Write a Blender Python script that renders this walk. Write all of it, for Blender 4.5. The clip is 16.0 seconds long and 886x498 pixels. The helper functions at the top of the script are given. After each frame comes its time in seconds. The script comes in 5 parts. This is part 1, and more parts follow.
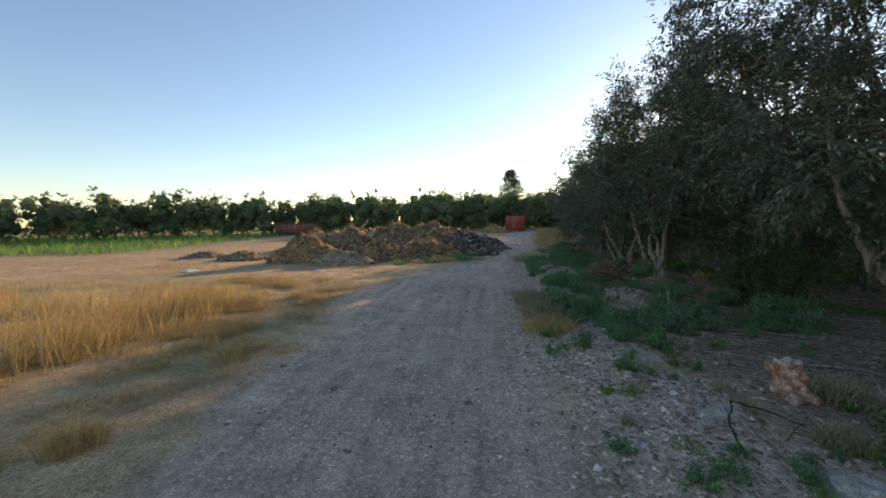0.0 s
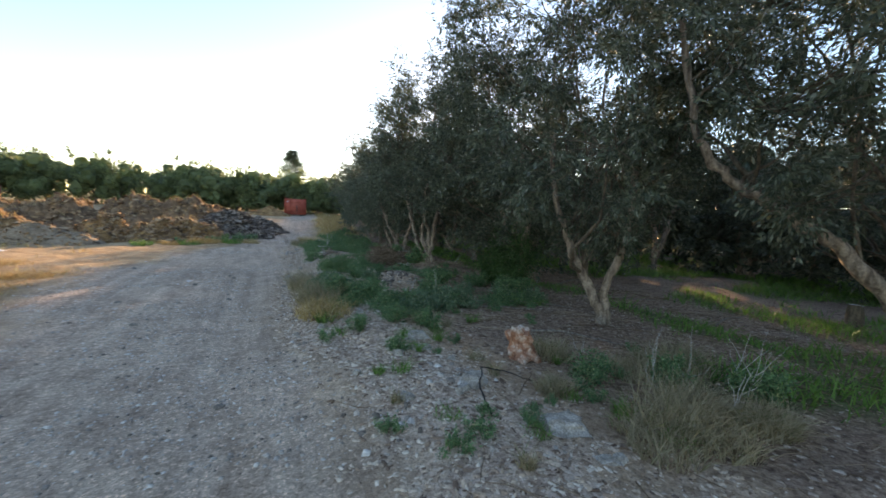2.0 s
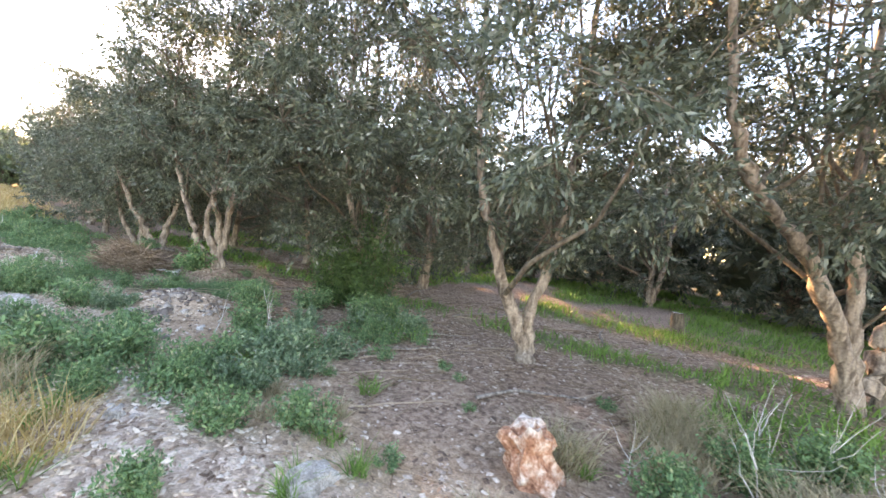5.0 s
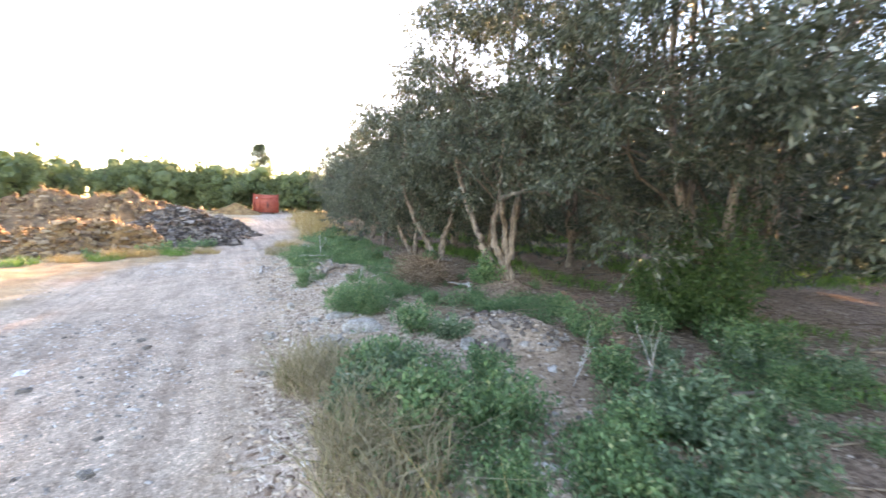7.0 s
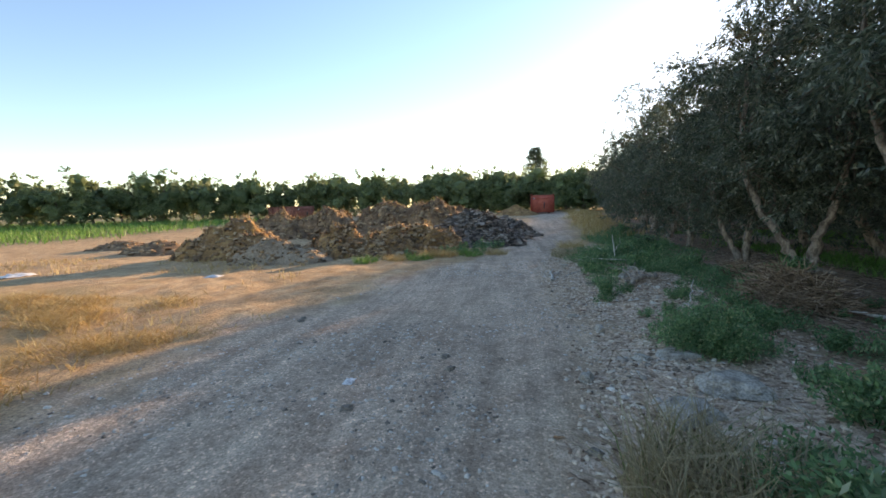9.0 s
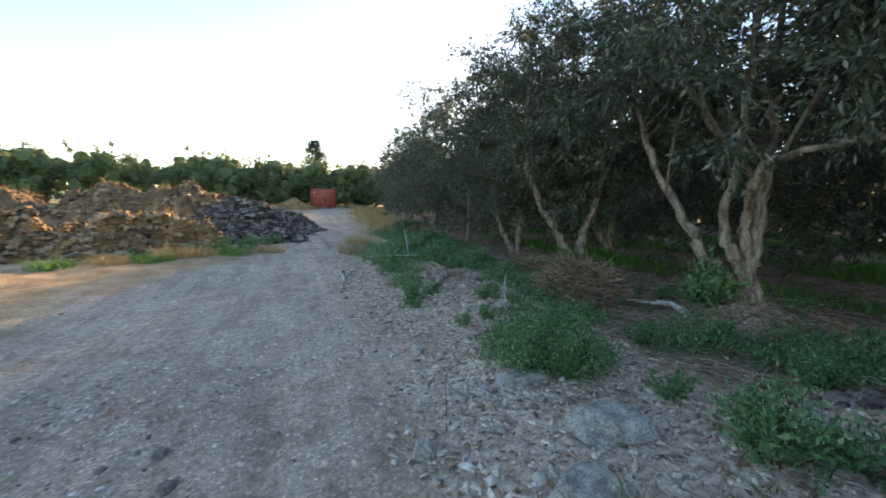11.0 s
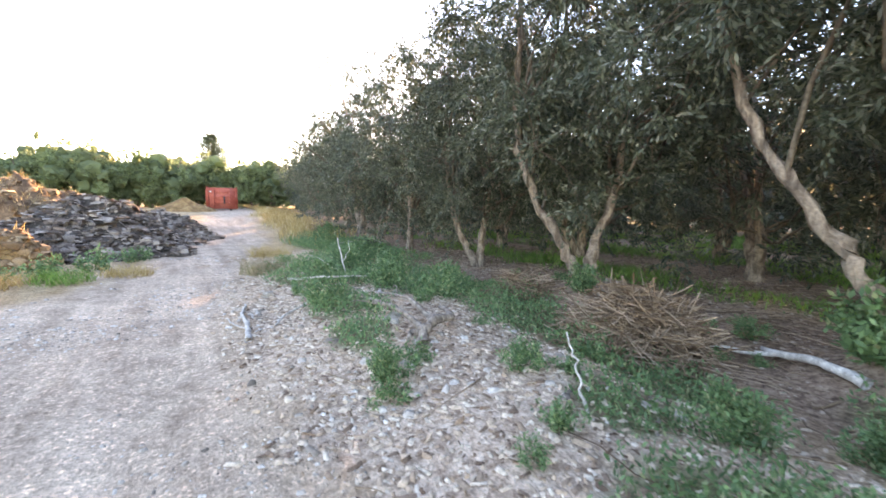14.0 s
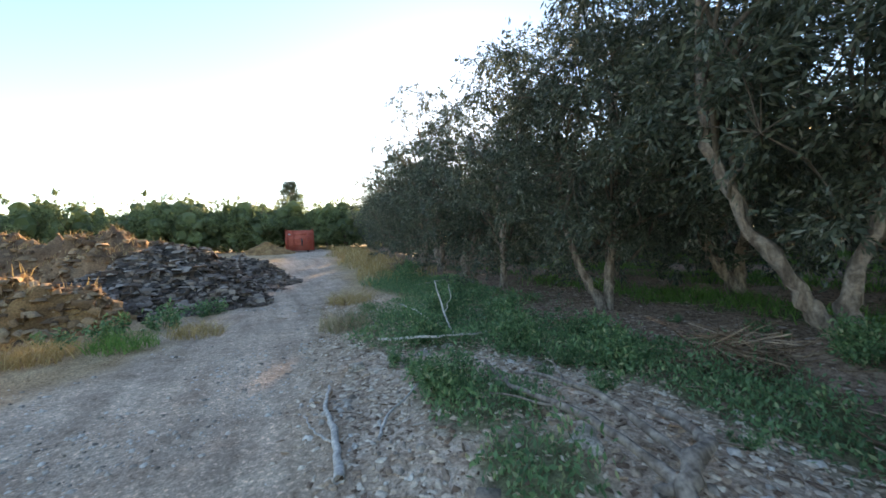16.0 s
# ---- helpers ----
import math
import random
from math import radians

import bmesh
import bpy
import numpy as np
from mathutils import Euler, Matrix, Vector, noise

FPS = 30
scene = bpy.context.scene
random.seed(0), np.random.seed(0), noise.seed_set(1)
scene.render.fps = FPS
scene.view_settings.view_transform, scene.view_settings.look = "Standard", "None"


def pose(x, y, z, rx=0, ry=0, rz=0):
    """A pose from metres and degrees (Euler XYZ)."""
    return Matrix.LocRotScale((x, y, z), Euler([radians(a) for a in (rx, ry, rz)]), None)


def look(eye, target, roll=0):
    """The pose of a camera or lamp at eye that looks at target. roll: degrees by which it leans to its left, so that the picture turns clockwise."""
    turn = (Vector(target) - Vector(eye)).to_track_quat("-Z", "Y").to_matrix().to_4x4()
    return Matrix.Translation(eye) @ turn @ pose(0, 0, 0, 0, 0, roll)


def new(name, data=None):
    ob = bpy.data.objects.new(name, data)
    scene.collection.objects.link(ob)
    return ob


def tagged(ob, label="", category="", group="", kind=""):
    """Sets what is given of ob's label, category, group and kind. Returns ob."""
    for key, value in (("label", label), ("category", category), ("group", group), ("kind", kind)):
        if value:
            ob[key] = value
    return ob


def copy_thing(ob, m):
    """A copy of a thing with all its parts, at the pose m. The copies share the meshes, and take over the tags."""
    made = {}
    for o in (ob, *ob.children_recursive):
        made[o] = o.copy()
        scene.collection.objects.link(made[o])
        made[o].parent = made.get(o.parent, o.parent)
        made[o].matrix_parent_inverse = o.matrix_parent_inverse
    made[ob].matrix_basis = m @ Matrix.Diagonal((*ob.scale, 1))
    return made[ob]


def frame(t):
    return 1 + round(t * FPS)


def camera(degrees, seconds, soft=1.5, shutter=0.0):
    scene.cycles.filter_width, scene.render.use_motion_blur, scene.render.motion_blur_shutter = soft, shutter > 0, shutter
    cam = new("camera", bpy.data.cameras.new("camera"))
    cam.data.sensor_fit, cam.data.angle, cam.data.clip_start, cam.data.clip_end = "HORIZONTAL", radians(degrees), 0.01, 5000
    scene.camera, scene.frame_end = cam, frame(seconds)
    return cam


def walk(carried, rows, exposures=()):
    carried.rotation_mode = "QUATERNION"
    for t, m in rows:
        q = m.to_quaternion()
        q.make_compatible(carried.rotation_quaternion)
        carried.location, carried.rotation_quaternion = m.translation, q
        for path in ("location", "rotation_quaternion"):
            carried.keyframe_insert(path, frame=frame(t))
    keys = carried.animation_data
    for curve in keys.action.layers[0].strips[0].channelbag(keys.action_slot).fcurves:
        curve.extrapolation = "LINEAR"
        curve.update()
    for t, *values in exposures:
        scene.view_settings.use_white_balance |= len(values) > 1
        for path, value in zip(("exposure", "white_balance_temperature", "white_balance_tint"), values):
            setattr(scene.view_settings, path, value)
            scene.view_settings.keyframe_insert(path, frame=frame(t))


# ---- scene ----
cam = camera(94.6, 16.0, 1.6, 0.22)
PATH = [
    (0, (0.73, 3.551, 2.08), (0.519, 5.535, 1.941), -1.1),
    (0.5, (0.741, 3.563, 2.073), (0.73, 5.558, 1.929), -0.5),
    (1, (0.772, 3.576, 2.055), (1.011, 5.556, 1.904), 0.5),
    (1.5, (0.773, 3.585, 2.031), (1.293, 5.509, 1.868), 2.0),
    (2, (0.848, 3.893, 1.944), (1.657, 5.713, 1.765), 3.3),
    (2.5, (0.942, 4.469, 1.901), (2.011, 6.148, 1.703), 4.4),
    (3, (0.875, 5.08, 1.915), (2.158, 6.597, 1.686), 5.2),
    (3.2, (0.887, 5.307, 1.903), (2.249, 6.751, 1.656), 5.3),
    (5.3, (1.302, 7.89, 1.705), (2.969, 8.992, 1.623), 7.4),
    (5.5, (1.271, 8.108, 1.778), (2.842, 9.337, 1.636), 4.9),
    (6, (1.233, 8.677, 1.772), (2.598, 10.133, 1.64), 3.6),
    (6.5, (1.17, 9.27, 1.717), (2.358, 10.874, 1.595), 4.0),
    (7, (1.069, 9.805, 1.669), (1.99, 11.569, 1.47), 1.8),
    (7.5, (1.008, 10.344, 1.641), (1.361, 12.3, 1.419), 0.4),
    (8, (0.877, 10.738, 1.623), (0.706, 12.717, 1.39), -1.1),
    (8.2, (0.823, 10.881, 1.644), (0.485, 12.838, 1.41), -1.8),
    (10.3, (0.762, 12.429, 1.426), (0.787, 14.421, 1.243), 0.4),
    (10.5, (0.745, 12.637, 1.397), (0.999, 14.609, 1.181), 0.7),
    (11, (0.782, 13.102, 1.404), (1.496, 14.956, 1.174), 1.0),
    (11.5, (0.828, 13.551, 1.404), (1.784, 15.292, 1.172), 1.2),
    (12, (0.882, 13.994, 1.387), (1.955, 15.663, 1.136), 1.3),
    (12.5, (1.061, 14.44, 1.38), (2.202, 16.06, 1.112), 1.5),
    (13, (1.075, 14.864, 1.366), (2.281, 16.433, 1.076), 1.6),
    (13.5, (1.154, 15.299, 1.348), (2.329, 16.885, 1.027), 1.3),
    (14, (1.16, 15.769, 1.34), (2.239, 17.439, 1.123), 1.0),
    (14.5, (1.199, 16.233, 1.34), (2.19, 17.966, 1.222), -0.9),
    (15, (1.27, 16.694, 1.345), (2.033, 18.543, 1.303), 0.1),
    (15.5, (1.272, 17.151, 1.341), (2.053, 18.989, 1.244), -2.1),
    (16, (1.332, 17.618, 1.336), (2.137, 19.449, 1.279), -2.1),
]
EXPOSURES = [(0, 0.74, 7250, 17), (1.5, 1.05, 7250, 17), (2.0, 1.45, 7450, 19), (2.5, 2.15, 8000, 27), (3.0, 2.65, 8500, 31), (5.3, 3.55, 8700, 33), (6.0, 3.45, 8700, 33), (7.0, 3.2, 8400, 31), (7.5, 2.8, 8000, 27), (8.0, 1.7, 7250, 19), (8.3, 1.45, 7200, 18),
             (10.3, 1.25, 7250, 17), (11.0, 1.65, 7250, 17), (11.5, 1.9, 7250, 18), (12.0, 2.35, 7850, 21), (12.5, 2.9, 8500, 30), (14.5, 3.15, 8500, 31), (15.0, 2.55, 7800, 21), (15.5, 1.9, 7250, 18), (16, 1.7, 7200, 18)]
walk(cam, [(t, look(eye, target, roll)) for t, eye, target, roll in PATH], EXPOSURES)

# ---- light ----
SUN_AZ, SUN_EL = radians(26.4), radians(11.7)
world = bpy.data.worlds.new("sky")
scene.world = world
world.use_nodes = True
wn = world.node_tree
sky = wn.nodes.new("ShaderNodeTexSky")
sky.sky_type = "NISHITA"
sky.sun_disc = False
sky.sun_elevation, sky.sun_rotation = SUN_EL, SUN_AZ
sky.air_density, sky.dust_density, sky.ozone_density = 1.0, 0.12, 2.4
wn.links.new(sky.outputs["Color"], wn.nodes["Background"].inputs["Color"])
wn.nodes["Background"].inputs["Strength"].default_value = 0.15
sun_data = bpy.data.lights.new("sun", "SUN")
sun_data.energy, sun_data.angle, sun_data.color = 4.5, radians(0.6), (1.0, 0.73, 0.43)
sun = new("sun", sun_data)
toward = Vector((math.sin(SUN_AZ) * math.cos(SUN_EL), math.cos(SUN_AZ) * math.cos(SUN_EL), math.sin(SUN_EL)))
sun.matrix_world = look(toward * 300, (0, 0, 0))

rng = np.random.default_rng(7)


# ---- materials ----
def material(name, rough=0.8, spec=0.3):
    m = bpy.data.materials.new(name)
    m.use_nodes = True
    b = m.node_tree.nodes["Principled BSDF"]
    b.inputs["Roughness"].default_value = rough
    b.inputs["Specular IOR Level"].default_value = spec
    return m, m.node_tree, b


def add_noise(nt, scale, detail=5.0, rough=0.6, coords="Object"):
    tc = nt.nodes.new("ShaderNodeTexCoord")
    n = nt.nodes.new("ShaderNodeTexNoise")
    n.inputs["Scale"].default_value, n.inputs["Detail"].default_value, n.inputs["Roughness"].default_value = scale, detail, rough
    nt.links.new(tc.outputs[coords], n.inputs["Vector"])
    return n


def ramp(nt, source, stops):
    r = nt.nodes.new("ShaderNodeValToRGB")
    while len(r.color_ramp.elements) < len(stops):
        r.color_ramp.elements.new(0.5)
    for e, (p, c) in zip(r.color_ramp.elements, stops):
        e.position, e.color = p, (*c, 1)
    nt.links.new(source, r.inputs["Fac"])
    return r.outputs["Color"]


def mixed(nt, fac, a, b, mode="MIX"):
    n = nt.nodes.new("ShaderNodeMix")
    n.data_type, n.blend_type = "RGBA", mode
    for socket, v in ((n.inputs[0], fac), (n.inputs[6], a), (n.inputs[7], b)):
        if isinstance(v, (int, float)):
            socket.default_value = v
        elif isinstance(v, tuple):
            socket.default_value = (*v, 1)
        else:
            nt.links.new(v, socket)
    return n.outputs[2]


def bumped(nt, b, height, strength, distance):
    n = nt.nodes.new("ShaderNodeBump")
    n.inputs["Strength"].default_value, n.inputs["Distance"].default_value = strength, distance
    nt.links.new(height, n.inputs["Height"])
    nt.links.new(n.outputs["Normal"], b.inputs["Normal"])


def earthy(name, dark, mid, light, scale=3.0, fine=40.0, bump=0.6, dist=0.03, rough=0.95):
    """Two scales of mottling with a grainy relief."""
    m, nt, b = material(name, rough, 0.2)
    n1, n2 = add_noise(nt, scale), add_noise(nt, fine, 4.0, 0.7)
    c1 = ramp(nt, n1.outputs["Fac"], [(0.3, dark), (0.5, mid), (0.72, light)])
    c2 = ramp(nt, n2.outputs["Fac"], [(0.3, (0.45, 0.45, 0.45)), (0.7, (1.35, 1.35, 1.35))])
    nt.links.new(mixed(nt, 1.0, c1, c2, "MULTIPLY"), b.inputs["Base Color"])
    bumped(nt, b, n2.outputs["Fac"], bump, dist)
    return m


def leafy(name, dark, light, back=0.35, rough=0.5, odd=None):
    """Leaves or blades that vary one by one and let some light through."""
    m, nt, b = material(name, rough, 0.35)
    geo = nt.nodes.new("ShaderNodeNewGeometry")
    stops = [(0.0, dark), (0.85, light)] + ([(0.97, odd)] if odd else [])
    c = ramp(nt, geo.outputs["Random Per Island"], stops)
    nt.links.new(c, b.inputs["Base Color"])
    tr = nt.nodes.new("ShaderNodeBsdfTranslucent")
    nt.links.new(c, tr.inputs["Color"])
    mx = nt.nodes.new("ShaderNodeMixShader")
    mx.inputs["Fac"].default_value = back
    nt.links.new(b.outputs["BSDF"], mx.inputs[1])
    nt.links.new(tr.outputs["BSDF"], mx.inputs[2])
    nt.links.new(mx.outputs["Shader"], nt.nodes["Material Output"].inputs["Surface"])
    return m


def grainy(name, dark, light, scale=(4, 4, 0.6), rough=0.85, fine=30.0, bump=0.5, dist=0.02):
    """Bark or weathered wood with streaks along its z."""
    m, nt, b = material(name, rough, 0.25)
    tc = nt.nodes.new("ShaderNodeTexCoord")
    mp = nt.nodes.new("ShaderNodeMapping")
    mp.inputs["Scale"].default_value = scale
    n = nt.nodes.new("ShaderNodeTexNoise")
    n.inputs["Scale"].default_value, n.inputs["Detail"].default_value = 5.0, 7.0
    nt.links.new(tc.outputs["Object"], mp.inputs["Vector"])
    nt.links.new(mp.outputs["Vector"], n.inputs["Vector"])
    n2 = add_noise(nt, fine)
    c = ramp(nt, n.outputs["Fac"], [(0.35, dark), (0.65, light)])
    c2 = ramp(nt, n2.outputs["Fac"], [(0.3, (0.6, 0.6, 0.6)), (0.7, (1.2, 1.2, 1.2))])
    nt.links.new(mixed(nt, 1.0, c, c2, "MULTIPLY"), b.inputs["Base Color"])
    bumped(nt, b, n.outputs["Fac"], bump, dist)
    return m


def per_island(name, colours, rough=0.9):
    m, nt, b = material(name, rough, 0.25)
    geo = nt.nodes.new("ShaderNodeNewGeometry")
    stops = [(k / max(1, len(colours) - 1), c) for k, c in enumerate(colours)]
    c = ramp(nt, geo.outputs["Random Per Island"], stops)
    n2 = add_noise(nt, 45.0)
    c2 = ramp(nt, n2.outputs["Fac"], [(0.3, (0.6, 0.6, 0.6)), (0.7, (1.2, 1.2, 1.2))])
    nt.links.new(mixed(nt, 1.0, c, c2, "MULTIPLY"), b.inputs["Base Color"])
    return m


def ground_material():
    m, nt, b = material("ground", 0.95, 0.15)

    def mask(name):
        a = nt.nodes.new("ShaderNodeAttribute")
        a.attribute_name = name
        return a.outputs["Fac"]

    big, mid, fine, grit = (add_noise(nt, s, 6.0, 0.65) for s in (0.35, 2.2, 14.0, 60.0))
    soil = ramp(nt, mid.outputs["Fac"], [(0.3, (0.34, 0.22, 0.12)), (0.5, (0.47, 0.32, 0.185)), (0.7, (0.57, 0.42, 0.26))])
    road = ramp(nt, mid.outputs["Fac"], [(0.3, (0.43, 0.32, 0.24)), (0.5, (0.57, 0.44, 0.335)), (0.72, (0.67, 0.535, 0.41))])
    chips = ramp(nt, fine.outputs["Fac"], [(0.35, (0.30, 0.205, 0.145)), (0.5, (0.58, 0.43, 0.32)), (0.66, (0.80, 0.65, 0.51))])
    litter = ramp(nt, fine.outputs["Fac"], [(0.35, (0.14, 0.09, 0.065)), (0.5, (0.33, 0.225, 0.16)), (0.7, (0.52, 0.385, 0.28))])
    straw = ramp(nt, fine.outputs["Fac"], [(0.3, (0.17, 0.125, 0.06)), (0.5, (0.33, 0.25, 0.12)), (0.7, (0.46, 0.36, 0.19))])
    green = ramp(nt, fine.outputs["Fac"], [(0.3, (0.075, 0.085, 0.04)), (0.6, (0.15, 0.19, 0.08))])
    tc = nt.nodes.new("ShaderNodeTexCoord")
    mp = nt.nodes.new("ShaderNodeMapping")
    mp.inputs["Scale"].default_value, mp.inputs["Rotation"].default_value = (2.6, 0.16, 1.0), (0, 0, -0.03)
    wheel = nt.nodes.new("ShaderNodeTexNoise")
    wheel.inputs["Scale"].default_value, wheel.inputs["Detail"].default_value, wheel.inputs["Roughness"].default_value = 1.6, 6.0, 0.62
    nt.links.new(tc.outputs["Object"], mp.inputs["Vector"])
    nt.links.new(mp.outputs["Vector"], wheel.inputs["Vector"])
    road = mixed(nt, 1.0, road, ramp(nt, wheel.outputs["Fac"], [(0.34, (0.78, 0.76, 0.745)), (0.5, (1.0, 0.99, 0.98)), (0.66, (1.16, 1.16, 1.16))]), "MULTIPLY")
    road = mixed(nt, 1.0, road, ramp(nt, fine.outputs["Fac"], [(0.34, (0.72, 0.70, 0.68)), (0.6, (1.1, 1.1, 1.1))]), "MULTIPLY")
    speck = nt.nodes.new("ShaderNodeTexVoronoi")
    speck.inputs["Scale"].default_value = 55.0
    nt.links.new(tc.outputs["Object"], speck.inputs["Vector"])
    split = nt.nodes.new("ShaderNodeSeparateColor")
    nt.links.new(speck.outputs["Color"], split.inputs["Color"])
    road = mixed(nt, 1.0, road, ramp(nt, split.outputs["Red"], [(0.0, (0.78, 0.77, 0.76)), (0.25, (0.92, 0.915, 0.91)), (0.85, (1.03, 1.03, 1.03)), (0.95, (1.5, 1.48, 1.45))]), "MULTIPLY")
    soil = mixed(nt, 1.0, soil, ramp(nt, split.outputs["Green"], [(0.0, (0.6, 0.58, 0.56)), (0.3, (0.95, 0.95, 0.95)), (0.95, (1.35, 1.35, 1.3))]), "MULTIPLY")
    c = mixed(nt, mask("straw"), soil, straw)
    c = mixed(nt, mask("litter"), c, litter)
    c = mixed(nt, mask("chips"), c, chips)
    c = mixed(nt, mask("road"), c, road)
    c = mixed(nt, mask("green"), c, green)
    c = mixed(nt, 1.0, c, ramp(nt, grit.outputs["Fac"], [(0.28, (0.5, 0.5, 0.5)), (0.5, (1, 1, 1)), (0.74, (1.35, 1.33, 1.3))]), "MULTIPLY")
    c = mixed(nt, 1.0, c, ramp(nt, big.outputs["Fac"], [(0.3, (0.82, 0.82, 0.82)), (0.7, (1.15, 1.14, 1.12))]), "MULTIPLY")
    nt.links.new(c, b.inputs["Base Color"])
    add = nt.nodes.new("ShaderNodeMath")
    add.operation = "MULTIPLY_ADD"
    add.inputs[1].default_value = 0.5
    nt.links.new(grit.outputs["Fac"], add.inputs[0])
    nt.links.new(fine.outputs["Fac"], add.inputs[2])
    bumped(nt, b, add.outputs["Value"], 0.7, 0.03)
    return m


GROUND = ground_material()
BARK = grainy("olive_bark", (0.14, 0.105, 0.078), (0.44, 0.355, 0.275), (3, 3, 0.9), bump=0.8, dist=0.03)
TWIG = grainy("twig_bark", (0.09, 0.07, 0.05), (0.22, 0.18, 0.13))
DEADWOOD = grainy("bleached_wood", (0.42, 0.38, 0.33), (0.74, 0.69, 0.62), fine=60)
LOGBARK = grainy("log_bark", (0.16, 0.125, 0.10), (0.42, 0.35, 0.28), fine=40)
OLIVE = leafy("olive_leaves", (0.045, 0.062, 0.036), (0.15, 0.175, 0.115), 0.3, 0.45, (0.28, 0.30, 0.23))
SHRUB = leafy("shrub_leaves", (0.035, 0.075, 0.025), (0.09, 0.17, 0.05), 0.3)
WEED = leafy("weed_leaves", (0.075, 0.15, 0.065), (0.19, 0.335, 0.145), 0.35, 0.5, (0.36, 0.40, 0.20))
THISTLE = leafy("thistle_leaves", (0.09, 0.155, 0.085), (0.20, 0.30, 0.165), 0.35, 0.5, (0.36, 0.40, 0.26))
FARLEAF = leafy("far_leaves", (0.13, 0.175, 0.085), (0.30, 0.36, 0.17), 0.55)
PINE = leafy("conifer_needles", (0.05, 0.075, 0.04), (0.10, 0.13, 0.07), 0.25)
DRYGRASS = leafy("dry_grass", (0.33, 0.22, 0.085), (0.58, 0.43, 0.19), 0.35, 0.6, (0.68, 0.56, 0.32))
PALEGRASS = leafy("pale_grass", (0.24, 0.19, 0.10), (0.50, 0.42, 0.27), 0.3, 0.6, (0.16, 0.19, 0.07))
GREENGRASS = leafy("green_grass", (0.08, 0.17, 0.035), (0.20, 0.36, 0.08), 0.4)
BRUSH = per_island("dead_twigs", [(0.15, 0.095, 0.06), (0.34, 0.235, 0.15), (0.52, 0.39, 0.28)])
PEBBLE = per_island("pebbles", [(0.18, 0.145, 0.115), (0.42, 0.355, 0.29), (0.60, 0.53, 0.45), (0.80, 0.74, 0.65)])
CHIP = per_island("wood_chips", [(0.17, 0.105, 0.07), (0.46, 0.32, 0.22), (0.66, 0.49, 0.345), (0.75, 0.60, 0.45), (0.83, 0.71, 0.56)])
DARKCHIP = per_island("dark_bark_chunks", [(0.085, 0.062, 0.048), (0.19, 0.145, 0.115), (0.29, 0.235, 0.185), (0.46, 0.39, 0.32)])
CLOD = per_island("earth_clods", [(0.12, 0.075, 0.045), (0.27, 0.165, 0.09), (0.42, 0.27, 0.145), (0.50, 0.36, 0.22)])
LITTERLEAF = per_island("dead_leaves", [(0.13, 0.085, 0.06), (0.30, 0.205, 0.145), (0.54, 0.41, 0.31), (0.70, 0.58, 0.46)])
STRAW = earthy("straw_manure", (0.14, 0.075, 0.035), (0.34, 0.195, 0.085), (0.52, 0.33, 0.145), 2.5, 35)
EARTH = earthy("brown_earth", (0.11, 0.07, 0.045), (0.25, 0.16, 0.095), (0.38, 0.255, 0.15), 2.0, 25)
TANEARTH = earthy("tan_earth", (0.22, 0.16, 0.105), (0.36, 0.27, 0.18), (0.46, 0.36, 0.25), 2.0, 30)
GREYEARTH = earthy("grey_earth", (0.17, 0.145, 0.12), (0.27, 0.235, 0.195), (0.36, 0.32, 0.27), 2.0, 30)
DARKEARTH = earthy("dark_mulch", (0.045, 0.038, 0.032), (0.10, 0.085, 0.07), (0.16, 0.14, 0.12), 3.0, 25)
LIMESTONE = earthy("pale_limestone", (0.26, 0.22, 0.18), (0.50, 0.45, 0.38), (0.66, 0.62, 0.55), 9.0, 60, 0.8, 0.02)
def boulder_material():
    """Red-brown veined rock whose upper end has weathered white."""
    m, nt, b = material("red_veined_boulder", 0.9, 0.2)
    n1, n2 = add_noise(nt, 11.0, 6.0, 0.7), add_noise(nt, 45.0, 4.0, 0.7)
    red = ramp(nt, n1.outputs["Fac"], [(0.32, (0.20, 0.075, 0.045)), (0.48, (0.46, 0.22, 0.13)), (0.6, (0.62, 0.44, 0.33)), (0.72, (0.74, 0.66, 0.56))])
    tc = nt.nodes.new("ShaderNodeTexCoord")
    xyz = nt.nodes.new("ShaderNodeSeparateXYZ")
    nt.links.new(tc.outputs["Object"], xyz.inputs["Vector"])
    add = nt.nodes.new("ShaderNodeMath")
    add.operation = "MULTIPLY_ADD"
    add.inputs[1].default_value = 0.22
    nt.links.new(n1.outputs["Fac"], add.inputs[0])
    nt.links.new(xyz.outputs["Z"], add.inputs[2])
    c = mixed(nt, ramp(nt, add.outputs["Value"], [(0.47, (0, 0, 0)), (0.55, (1, 1, 1))]), red, (0.66, 0.58, 0.49))
    c = mixed(nt, 1.0, c, ramp(nt, n2.outputs["Fac"], [(0.3, (0.6, 0.6, 0.6)), (0.7, (1.2, 1.2, 1.2))]), "MULTIPLY")
    nt.links.new(c, b.inputs["Base Color"])
    bumped(nt, b, n1.outputs["Fac"], 0.9, 0.04)
    return m


